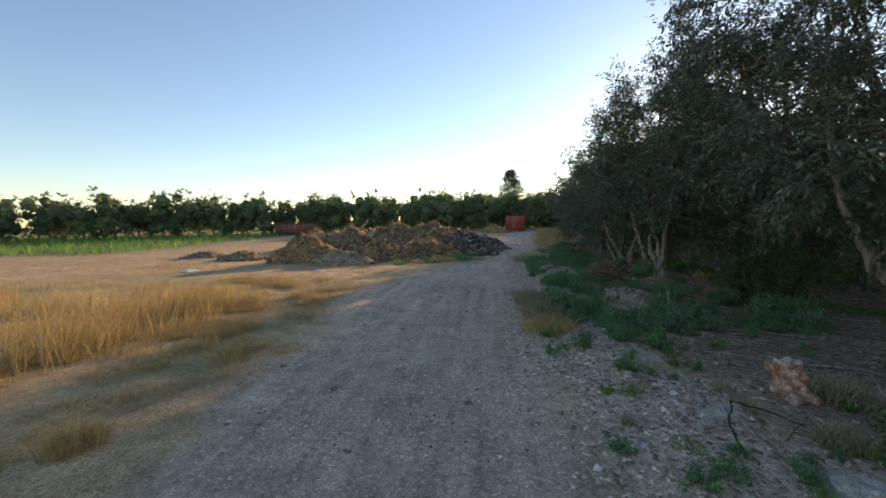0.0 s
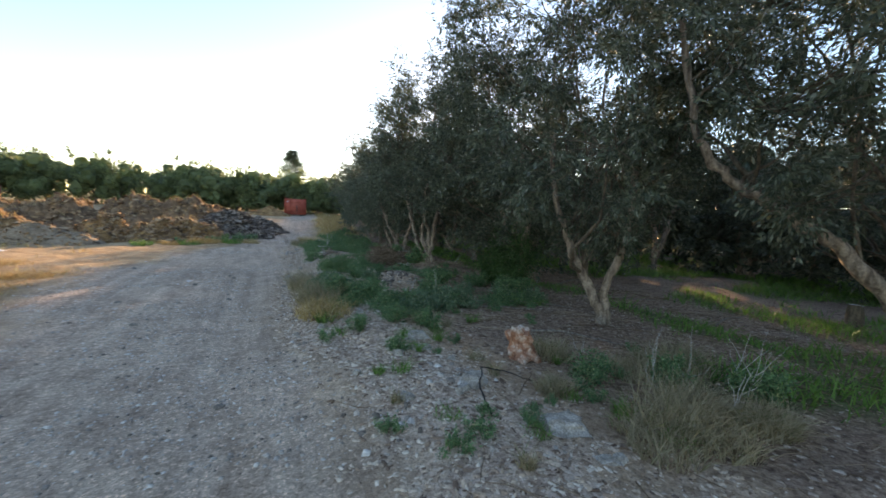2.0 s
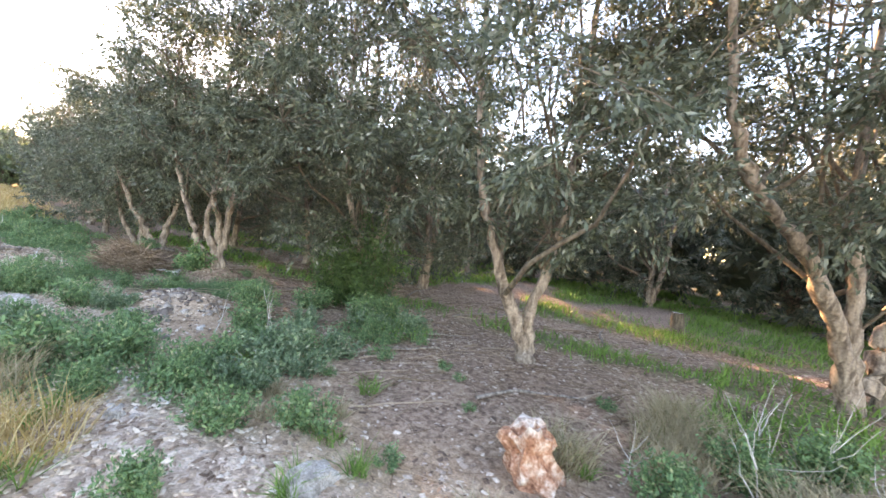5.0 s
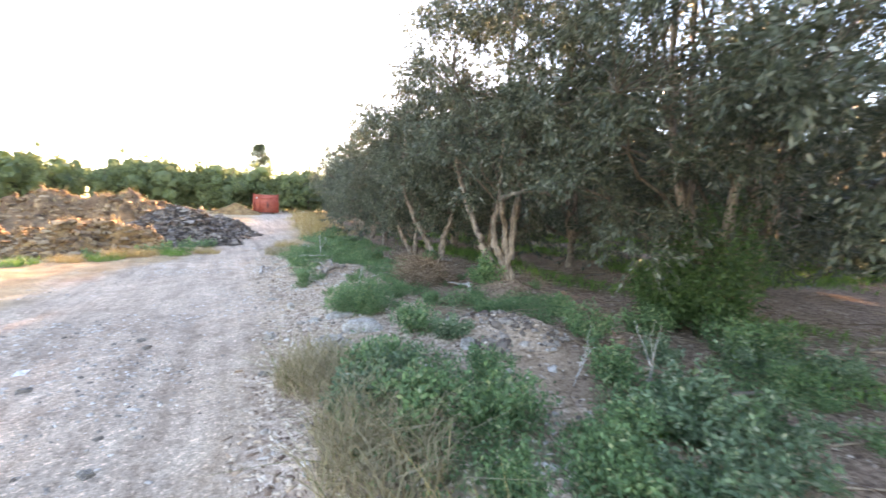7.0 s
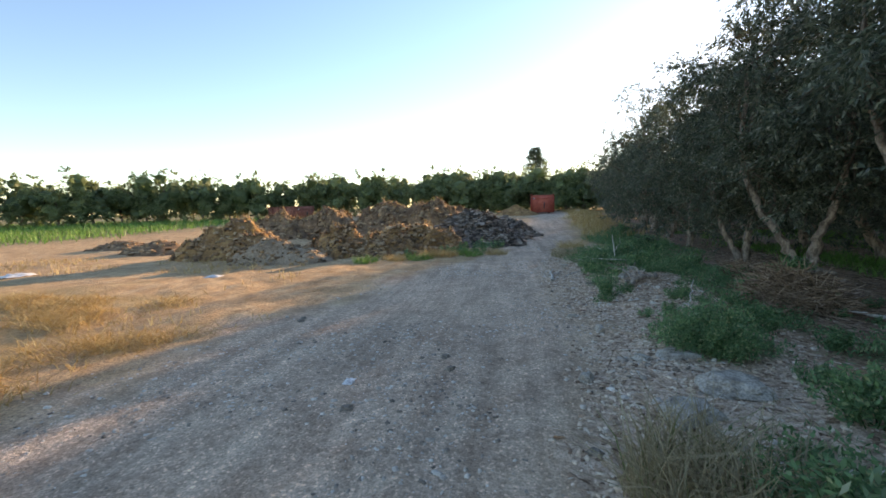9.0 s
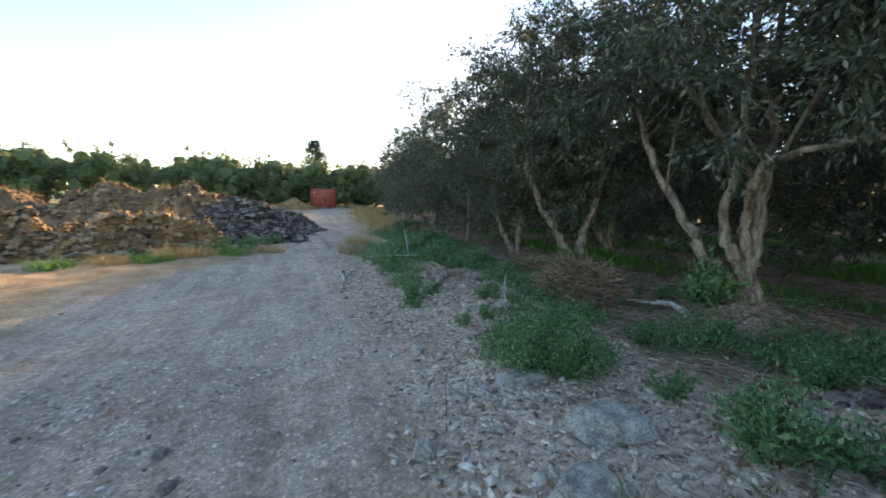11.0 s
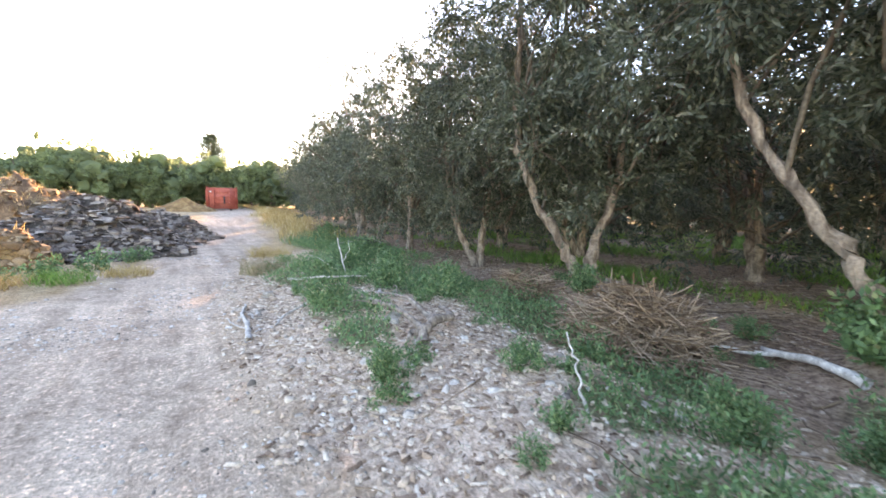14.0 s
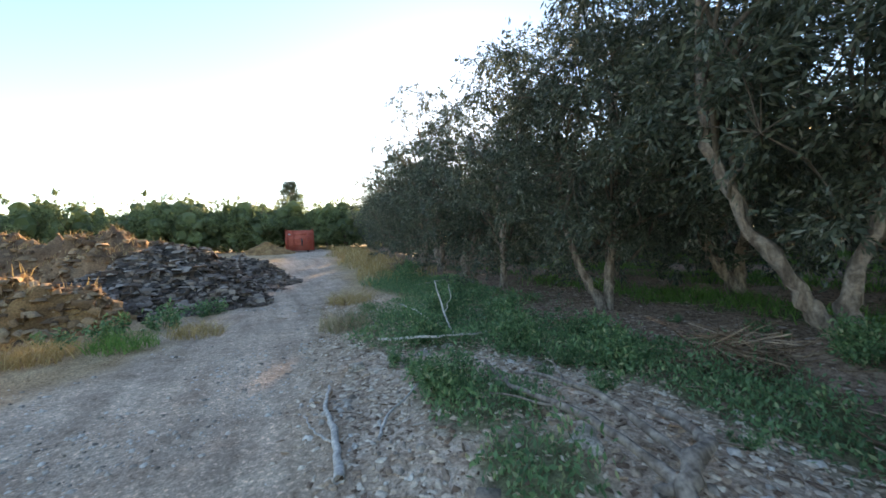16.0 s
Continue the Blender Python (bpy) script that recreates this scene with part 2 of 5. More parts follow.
REDSTONE = boulder_material()
RUST = earthy("red_container_paint", (0.38, 0.085, 0.055), (0.49, 0.12, 0.08), (0.56, 0.17, 0.12), 1.2, 14, 0.15, 0.01, 0.55)
OXIDE = earthy("faded_red_paint", (0.22, 0.085, 0.06), (0.31, 0.12, 0.085), (0.37, 0.17, 0.12), 1.0, 10, 0.2, 0.01, 0.7)
STEEL = earthy("worn_steel", (0.05, 0.05, 0.05), (0.09, 0.085, 0.08), (0.14, 0.13, 0.12), 3.0, 30, 0.2, 0.01, 0.5)
WHITE = earthy("white_plastic", (0.62, 0.62, 0.62), (0.74, 0.74, 0.74), (0.8, 0.8, 0.8), 4.0, 30, 0.1, 0.01, 0.5)
RUBBER = earthy("black_hose", (0.012, 0.012, 0.012), (0.02, 0.02, 0.02), (0.035, 0.035, 0.035), 6.0, 40, 0.1, 0.01, 0.5)


# ---- geometry helpers ----
def mesh_from(name, verts, faces, mat, smooth=False):
    """One mesh from arrays: faces all of one size."""
    verts, faces = np.asarray(verts, np.float32), np.asarray(faces, np.int32)
    me = bpy.data.meshes.new(name)
    n, k = faces.shape
    me.vertices.add(len(verts))
    me.vertices.foreach_set("co", verts.ravel())
    me.loops.add(n * k)
    me.loops.foreach_set("vertex_index", faces.ravel())
    me.polygons.add(n)
    me.polygons.foreach_set("loop_start", np.arange(n, dtype=np.int32) * k)
    me.polygons.foreach_set("loop_total", np.full(n, k, np.int32))
    if smooth:
        me.polygons.foreach_set("use_smooth", np.ones(n, bool))
    me.materials.append(mat)
    me.update(calc_edges=True)
    me.validate()
    return me


def part(name, me, parent, label="", kind=""):
    ob = new(name, me)
    ob.parent = parent
    return tagged(ob, label, kind=kind)


def thing(name, x, y, z, label, category, group="", kind="", turn=0.0):
    ob = new(name)
    ob.matrix_basis = pose(x, y, z, 0, 0, turn)
    return tagged(ob, label, category, group, kind)


def value_noise(x, y, seed=0):
    """Smooth lattice noise in -1..1."""
    xi, yi = np.floor(x).astype(np.int64), np.floor(y).astype(np.int64)
    fx, fy = x - xi, y - yi
    fx, fy = fx * fx * (3 - 2 * fx), fy * fy * (3 - 2 * fy)

    def h(a, b):
        v = np.sin(a * 127.1 + b * 311.7 + seed * 74.7) * 43758.5453
        return (v - np.floor(v)) * 2 - 1

    a, b = h(xi, yi) * (1 - fx) + h(xi + 1, yi) * fx, h(xi, yi + 1) * (1 - fx) + h(xi + 1, yi + 1) * fx
    return a * (1 - fy) + b * fy


def fractal(x, y, seed=0, octaves=4):
    return sum(value_noise(x * 2**k, y * 2**k, seed + k) / 2**k for k in range(octaves))


def tube(points, radii, sides=7):
    """Verts and quads of a tapered tube along points."""
    p = np.asarray(points, float)
    d = np.gradient(p, axis=0)
    d /= np.linalg.norm(d, axis=1, keepdims=True) + 1e-9
    up = np.where(np.abs(d[:, 2:3]) > 0.9, [[1.0, 0, 0]], [[0, 0, 1.0]])
    u = np.cross(d, up)
    u /= np.linalg.norm(u, axis=1, keepdims=True) + 1e-9
    w = np.cross(d, u)
    a = np.linspace(0, 2 * np.pi, sides, endpoint=False)
    r = np.asarray(radii, float)[:, None, None]
    v = p[:, None] + r * (np.cos(a)[None, :, None] * u[:, None] + np.sin(a)[None, :, None] * w[:, None])
    n = len(p)
    i, j = np.meshgrid(np.arange(n - 1), np.arange(sides), indexing="ij")
    k = (j + 1) % sides
    q = np.stack([i * sides + j, i * sides + k, (i + 1) * sides + k, (i + 1) * sides + j], -1).reshape(-1, 4)
    return v.reshape(-1, 3), q


def joined(pieces):
    vs, fs, n = [], [], 0
    for v, f in pieces:
        vs.append(v)
        fs.append(f + n)
        n += len(v)
    return np.concatenate(vs), np.concatenate(fs)


def wobbly(a, b, n, wob, r):
    """Points from a to b with a smooth irregular bend."""
    t = np.linspace(0, 1, n)[:, None]
    a, b = np.asarray(a, float), np.asarray(b, float)
    off = r.normal(0, wob, (4, 3))
    bend = sum(o * np.sin(np.pi * t * (k + 1)) / (k + 1) for k, o in enumerate(off))
    return a + (b - a) * t + bend


def leaves(centres, dirs, length, width, r, droop=0.0):
    """Diamond leaves, bent along the middle, at centres."""
    n = len(centres)
    d = dirs + r.normal(0, 0.55, (n, 3))
    d[:, 2] -= droop
    d /= np.linalg.norm(d, axis=1, keepdims=True) + 1e-9
    s = np.cross(d, r.normal(0, 1, (n, 3)))
    s /= np.linalg.norm(s, axis=1, keepdims=True) + 1e-9
    ln = (length * r.uniform(0.6, 1.25, n))[:, None]
    wd = (width * r.uniform(0.7, 1.2, n))[:, None]
    v = np.stack([centres, centres + d * ln * 0.5 + s * wd * 0.5, centres + d * ln, centres + d * ln * 0.5 - s * wd * 0.5], 1)
    return v.reshape(-1, 3), np.arange(4 * n).reshape(-1, 4)


def blades(base, height, width, r, lean=0.35, wind=(0.0, 0.0)):
    """Grass blades: a quad that narrows upward, as one bent strip of two quads."""
    n = len(base)
    a = r.uniform(0, 2 * np.pi, n)
    side = np.stack([np.cos(a), np.sin(a), 0 * a], 1)
    h = (height * r.uniform(0.5, 1.2, n))[:, None]
    off = np.concatenate([r.normal(0, lean, (n, 2)) + np.asarray(wind), np.ones((n, 1))], 1)
    mid = base + off * h * [0.35, 0.35, 0.55]
    tip = base + off * h * [1.0, 1.0, 0.95]
    w = (width * r.uniform(0.7, 1.3, n))[:, None]
    v = np.stack([base - side * w, base + side * w, mid + side * w * 0.7, mid - side * w * 0.7, tip + side * w * 0.12, tip - side * w * 0.12], 1).reshape(-1, 3)
    k = np.arange(n)[:, None] * 6
    f = np.concatenate([k + [0, 1, 2, 3], k + [3, 2, 4, 5]], 1).reshape(-1, 4)
    return v, f


def lumps(centres, size, r, flat=0.6, tilt=0.25, stretch=1.0):
    """Small irregular stones or clods, eight-cornered."""
    cube = np.array([[x, y, z] for z in (-1, 1) for y in (-1, 1) for x in (-1, 1)], float) * 0.5
    quads = np.array([[4, 5, 7, 6], [0, 1, 5, 4], [2, 6, 7, 3], [0, 4, 6, 2], [1, 3, 7, 5]])
    n = len(centres)
    v = cube[None] + r.uniform(-0.17, 0.17, (n, 8, 3))
    sc = size[:, None] * np.stack([stretch * r.uniform(0.7, 1.5, n), r.uniform(0.6, 1.1, n) / stretch**0.5, flat * r.uniform(0.5, 1.2, n)], 1)
    v *= sc[:, None]
    v[:, 4:, :2] *= r.uniform(0.45, 0.85, (n, 1, 1))
    a, b = r.uniform(0, 2 * np.pi, n), r.normal(0, tilt, n)
    ca, sa, cb, sb = np.cos(a), np.sin(a), np.cos(b), np.sin(b)
    z0 = 0 * a
    rot = np.stack([np.stack([ca, -sa * cb, sa * sb], -1), np.stack([sa, ca * cb, -ca * sb], -1), np.stack([z0, sb, cb], -1)], 1)
    v = np.einsum("nij,nkj->nki", rot, v) + centres[:, None]
    return v.reshape(-1, 3), (np.arange(n)[:, None, None] * 8 + quads[None]).reshape(-1, 4)


# ---- lie of the land ----
def smooth(e0, e1, v):
    t = np.clip((v - e0) / (e1 - e0), 0, 1)
    return t * t * (3 - 2 * t)


ROAD_Y = [-40, 6.5, 12.0, 15.0, 20.0, 23.3, 31.0, 49.0, 62.0, 80.0, 110.0]
ROAD_R = [1.0, 1.35, 1.15, 1.5, 1.8, 2.2, 3.4, 5.7, 7.2, 9.0, 12.0]
ROAD_L = [-2.2, -2.2, -2.8, -3.2, -1.6, -0.4, 1.2, 2.9, 3.9, 5.7, 8.7]


def road_edges(y):
    return np.interp(y, ROAD_Y, ROAD_L), np.interp(y, ROAD_Y, ROAD_R)


def land(x, y, fine=True):
    """Height of the ground."""
    x, y = np.asarray(x, float), np.asarray(y, float)
    z = 0.4 * smooth(24, 60, y) + 0.6 * smooth(64, 140, y)
    left, right = road_edges(y)
    near = np.exp(-((np.maximum(np.abs(x) - 25, 0) / 30) ** 2)) * np.exp(-((np.maximum(np.abs(y - 15) - 35, 0) / 30) ** 2))
    onroad = smooth(left - 0.6, left + 0.3, x) * (1 - smooth(right - 0.3, right + 0.6, x))
    bumps = 0.05 * fractal(x * 0.5, y * 0.5, 3) + 0.018 * fractal(x * 2.1, y * 2.1, 9)
    ruts = -0.02 * (np.exp(-(((x - left) - (right - left) * 0.3) / 0.28) ** 2) + np.exp(-(((x - left) - (right - left) * 0.78) / 0.28) ** 2))
    verge = 0.07 * np.exp(-(((x - right) - 1.2) / 0.8) ** 2)
    for cx, cy, rr, hh in ((5.85, 16.25, 0.6, 0.33), (5.95, 19.45, 0.65, 0.28), (4.0, 14.0, 0.75, 0.26), (4.4, 13.3, 0.6, 0.18), (3.3, 19.6, 0.9, 0.14), (3.7, 17.9, 0.5, 0.10)):
        z = z + hh * np.exp(-(((x - cx) ** 2 + (y - cy) ** 2) / rr**2))
    z = z + near * ((1 - 0.85 * onroad) * bumps + onroad * ruts + verge + 0.006 * fractal(x * 5, y * 5, 21, 2))
    return z


def patch(x, y, cx, cy, rx, ry, seed=0):
    """Cover of an uneven oval of ground, worked out only where it can reach."""
    out = np.zeros(np.shape(x))
    near = (np.abs(x - cx) < 1.7 * rx) & (np.abs(y - cy) < 1.7 * ry)
    px, py = x[near], y[near]
    d = np.sqrt(((px - cx) / rx) ** 2 + ((py - cy) / ry) ** 2) + 0.3 * fractal(px * 0.9, py * 0.9, seed)
    out[near] = 1 - smooth(0.6, 1.1, d)
    return out


# where weeds and grass cover the ground: centre and half widths
GREEN_PATCHES = [(4.5, 21.4, 1.15, 2.1), (3.7, 23.2, 1.3, 1.7), (4.5, 19.3, 0.75, 1.1), (4.25, 17.6, 0.5, 1.0), (5.2, 27.5, 1.5, 4.5), (2.7, 20.3, 0.4, 0.75), (2.5, 19.3, 0.3, 0.5),
                 (2.95, 16.3, 0.65, 0.75), (3.55, 17.2, 0.4, 0.5), (4.7, 15.9, 0.8, 0.7), (5.3, 15.3, 1.0, 0.7), (2.6, 12.7, 0.9, 1.2), (3.3, 11.3, 0.6, 0.8), (4.3, 11.7, 0.6, 0.6),
                 (6.2, 11.8, 0.9, 0.7), (8.6, 21.8, 1.1, 2.6), (6.4, 6.9, 1.3, 0.8), (7.3, 6.2, 1.2, 0.7)]


def zones(x, y):
    """How far each kind of ground covers a place."""
    left, right = road_edges(y)
    j = 0.45 * fractal(x * 0.6, y * 0.6, 40) + 0.2 * fractal(x * 2.5, y * 2.5, 44, 3)
    road = smooth(left - 0.5, left + 0.5, x + j) * (1 - smooth(right - 0.35, right + 0.45, x + j * 0.8))
    chips = smooth(right - 0.3, right + 0.4, x + j) * (1 - smooth(right + 1.9, right + 3.1, x + j * 1.5)) * (1 - smooth(24.5, 28, y + j)) * smooth(2, 5, y)
    litter = smooth(right + 1.8, right + 3.4, x + j) * (1 - smooth(60, 75, y))
    straw = np.clip(smooth(0.2, 1.2, left - x + 1.4 * j) * (1 - smooth(14.5, 18.0, y + 2 * j)) + 0.6 * patch(x, y, -12, 17.5, 7, 2.6, 5), 0, 1)
    straw = straw * (0.25 + 0.75 * smooth(-0.2, 0.5, fractal(x * 0.8, y * 0.8, 47) + 0.25 * smooth(8.5, 10.5, y)))
    straw = np.maximum(straw, smooth(right + 0.2, right + 1.0, x + j) * (1 - smooth(right + 2.5, right + 4, x)) * smooth(27, 33, y + j) * (1 - smooth(80, 90, y)))
    green = np.maximum.reduce([patch(x, y, gx, gy, rx, ry, 60 + k) for k, (gx, gy, rx, ry) in enumerate(GREEN_PATCHES)]
                              + [0.9 * smooth(10.5, 11.6, x + j) * smooth(0.05, 0.5, fractal(x * 0.45, y * 0.45, 66) + 0.4),
                                 0.95 * np.exp(-(((x + 0.9 * j - 8.6) / 0.62) ** 4)) * smooth(-0.35, 0.1, fractal(x * 0.5, y * 0.5, 67)), 0.8 * smooth(24, 30, -x + 2 * j) * smooth(28, 33, y)])
    green = green * (1 - road)
    return dict(road=road, chips=chips, litter=litter, straw=straw, green=green * 0.85)


def on_land(x, y):
    return float(land(np.array([x]), np.array([y]))[0])


def build_ground():
    def axis(fine0, fine1, step, far0, far1):
        near = np.arange(fine0, fine1, step)
        grow = np.cumsum(step * 1.13 ** np.arange(1, 90))
        a, b = near[0] - grow, near[-1] + grow
        return np.concatenate([a[a > far0][::-1], near, b[b < far1]])

    xs, ys = axis(-7, 9, 0.085, -2600, 2600), axis(4, 25, 0.095, -2600, 2600)
    X, Y = np.meshgrid(xs, ys, indexing="ij")
    x, y = X.ravel(), Y.ravel()
    v = np.stack([x, y, land(x, y)], 1)
    n, k = len(xs), len(ys)
    i, j = np.meshgrid(np.arange(n - 1), np.arange(k - 1), indexing="ij")
    f = np.stack([i * k + j, (i + 1) * k + j, (i + 1) * k + j + 1, i * k + j + 1], -1).reshape(-1, 4)
    me = mesh_from("ground", v, f, GROUND, True)
    for name, w in zones(x, y).items():
        a = me.attributes.new(name, "FLOAT", "POINT")
        a.data.foreach_set("value", w.astype(np.float32))
    return tagged(new("ground", me), "grey gravel track with chip-strewn verges, dry straw and bare earth", "ground", kind="structure")


build_ground()


# ---- trees ----
def tree_thing(name, stems, height, crown, leaf, count, clusters, mat, seed, label, category, low=1.3, base=0.16, spread=0.42, bark=BARK, droop=0.35, skirt=0, slim=0.27, core=0, fan=0):
    """A tree: stems as lists of turning points, a crown of leaf sprays that branches carry. crown: centre, radii."""
    r = np.random.default_rng(seed)
    top = new(name)
    tagged(top, label, category)
    spine, size = [], []
    for s in stems:
        pts = np.array(s, float)
        t = np.linspace(0, len(pts) - 1, 5 * len(pts))
        p = np.stack([np.interp(t, np.arange(len(pts)), pts[:, a]) for a in range(3)], 1)
        for _ in range(3):
            p[1:-1] = (p[:-2] + 2 * p[1:-1] + p[2:]) / 4
        p[1:] += r.normal(0, 0.018, (len(p) - 1, 3))
        u = np.linspace(0, 1, len(p))
        rad = base * (1 - 0.78 * u) * (1 + 0.32 * np.exp(-p[:, 2] / 0.15)) * r.uniform(0.93, 1.07, len(p))
        v, f = tube(p, rad, 9)
        v += r.normal(0, 0.012, v.shape)
        part("trunk", mesh_from("trunk", v, f, bark, True), top)
        spine.append(p)
        size.append(rad)
    spine, size = np.concatenate(spine), np.concatenate(size)
    c, rad = np.array(crown[0], float), np.array(crown[1], float)
    d = r.normal(0, 1, (clusters * 3, 3))
    d /= np.linalg.norm(d, axis=1, keepdims=True)
    lump = 1 + 0.22 * np.sin(3 * d[:, 0] + seed) * np.cos(4 * d[:, 1] + 2 * d[:, 2] + seed)
    cl = c + d * rad * (r.uniform(0.25, 1.0, (len(d), 1)) ** 0.6) * lump[:, None]
    cl = cl[cl[:, 2] > low + r.uniform(-0.4, 0.5, len(cl))][:clusters]
    if skirt:
        a, q = r.uniform(0, 2 * np.pi, skirt), r.uniform(0.35, 0.92, skirt)
        cl = np.concatenate([cl, np.stack([c[0] + rad[0] * q * np.cos(a), c[1] + rad[1] * q * np.sin(a), r.uniform(0.45, 1.7, skirt)], 1)])
    limbs = []
    for k in range(fan):
        s = spine[r.choice(np.where((spine[:, 2] > 0.9) & (spine[:, 2] < 2.3))[0])]
        a, q = 2 * np.pi * (k + r.uniform(0, 1)) / fan, r.uniform(0.15, 0.75)
        tip = c + rad * [q * np.cos(a), q * np.sin(a), r.uniform(0.45, 0.9)]
        t = np.linspace(0, 1, 9)[:, None]
        p = wobbly(s, tip, 9, 0.2, r) + [0, 0, 0.5] * np.sin(np.pi * t)
        limbs.append(tube(p, np.linspace(r.uniform(0.018, 0.036), 0.007, 9), 6))
    ok = np.where(spine[:, 2] > 0.9)[0]
    heads = cl[:: max(1, len(cl) // 15)]
    arms = []
    for q in heads:
        flat = np.linalg.norm(spine[ok, :2] - q[:2], axis=1)
        near = ok[np.argmin(0.6 * flat + np.abs(q[2] - 0.9 * flat - spine[ok, 2]))]
        reach = np.linalg.norm(q - spine[near])
        p = wobbly(spine[near], q, 8, 0.06 * reach, r)
        r0 = min(size[near] * 0.55, 0.012 + 0.012 * reach)
        limbs.append(tube(p, np.linspace(r0, 0.008, 8), 3 if core else 6))
        arms.append(p)
    arms = np.array(arms)
    for q in cl if not core else ():
        near = arms.reshape(-1, 3)[np.argmin(np.linalg.norm(arms - q, axis=2) + np.linspace(0.8, 0.0, 8))]
        limbs.append(tube(wobbly(near, q, 4, 0.05 * np.linalg.norm(q - near), r), np.linspace(0.009, 0.004, 4), 3))
    v, f = joined(limbs)
    part("branchwork", mesh_from("branchwork", v, f, TWIG if bark is BARK else bark, True), top, kind="stuff")
    if core:
        bm = bmesh.new()
        for q in cl[:: max(1, len(cl) // core)]:
            bmesh.ops.create_icosphere(bm, subdivisions=2, radius=r.uniform(0.5, 0.85), matrix=Matrix.Translation(c + (q - c) * 0.62))
        for v in bm.verts:
            v.co += v.normal * (0.4 * noise.noise(v.co * 2.3) + 0.35 * noise.noise(v.co * 6.1))
        inner = bpy.data.meshes.new("inner_foliage")
        bm.to_mesh(inner)
        bm.free()
        inner.materials.append(mat)
        part("inner_foliage", inner, top)
    per = count // len(cl)
    cents, dirs = [], []
    for q in cl:
        strands = max(3, per // 22)
        ends = r.normal(0, 1, (strands, 3))
        ends *= (1.75 * r.uniform(0.35, 1, (strands, 1)) ** 0.6) / np.linalg.norm(ends, axis=1, keepdims=True) * [[spread, spread, spread * 0.85]]
        ends[:, 2] -= droop * 0.25
        who = r.integers(0, strands, per)
        along = r.uniform(0.1, 1.0, (per, 1))
        cents.append(q + ends[who] * along + r.normal(0, spread * 0.09, (per, 3)))
        e = ends[who] / (np.linalg.norm(ends[who], axis=1, keepdims=True) + 1e-9)
        dirs.append(e)
    v, f = leaves(np.concatenate(cents), np.concatenate(dirs), leaf, leaf * slim, r, droop)
    part("crown", mesh_from("crown", v, f, mat), top)
    return top


OLIVE_LABEL = "tall unpruned olive tree with grey-green leaves and pale leaning trunk"


def place_tree(ob, x, y, turn=0.0, s=1.0):
    ob.matrix_basis = pose(x, y, on_land(x, y) - 0.05, 0, 0, turn) @ Matrix.Scale(s, 4)
    return ob


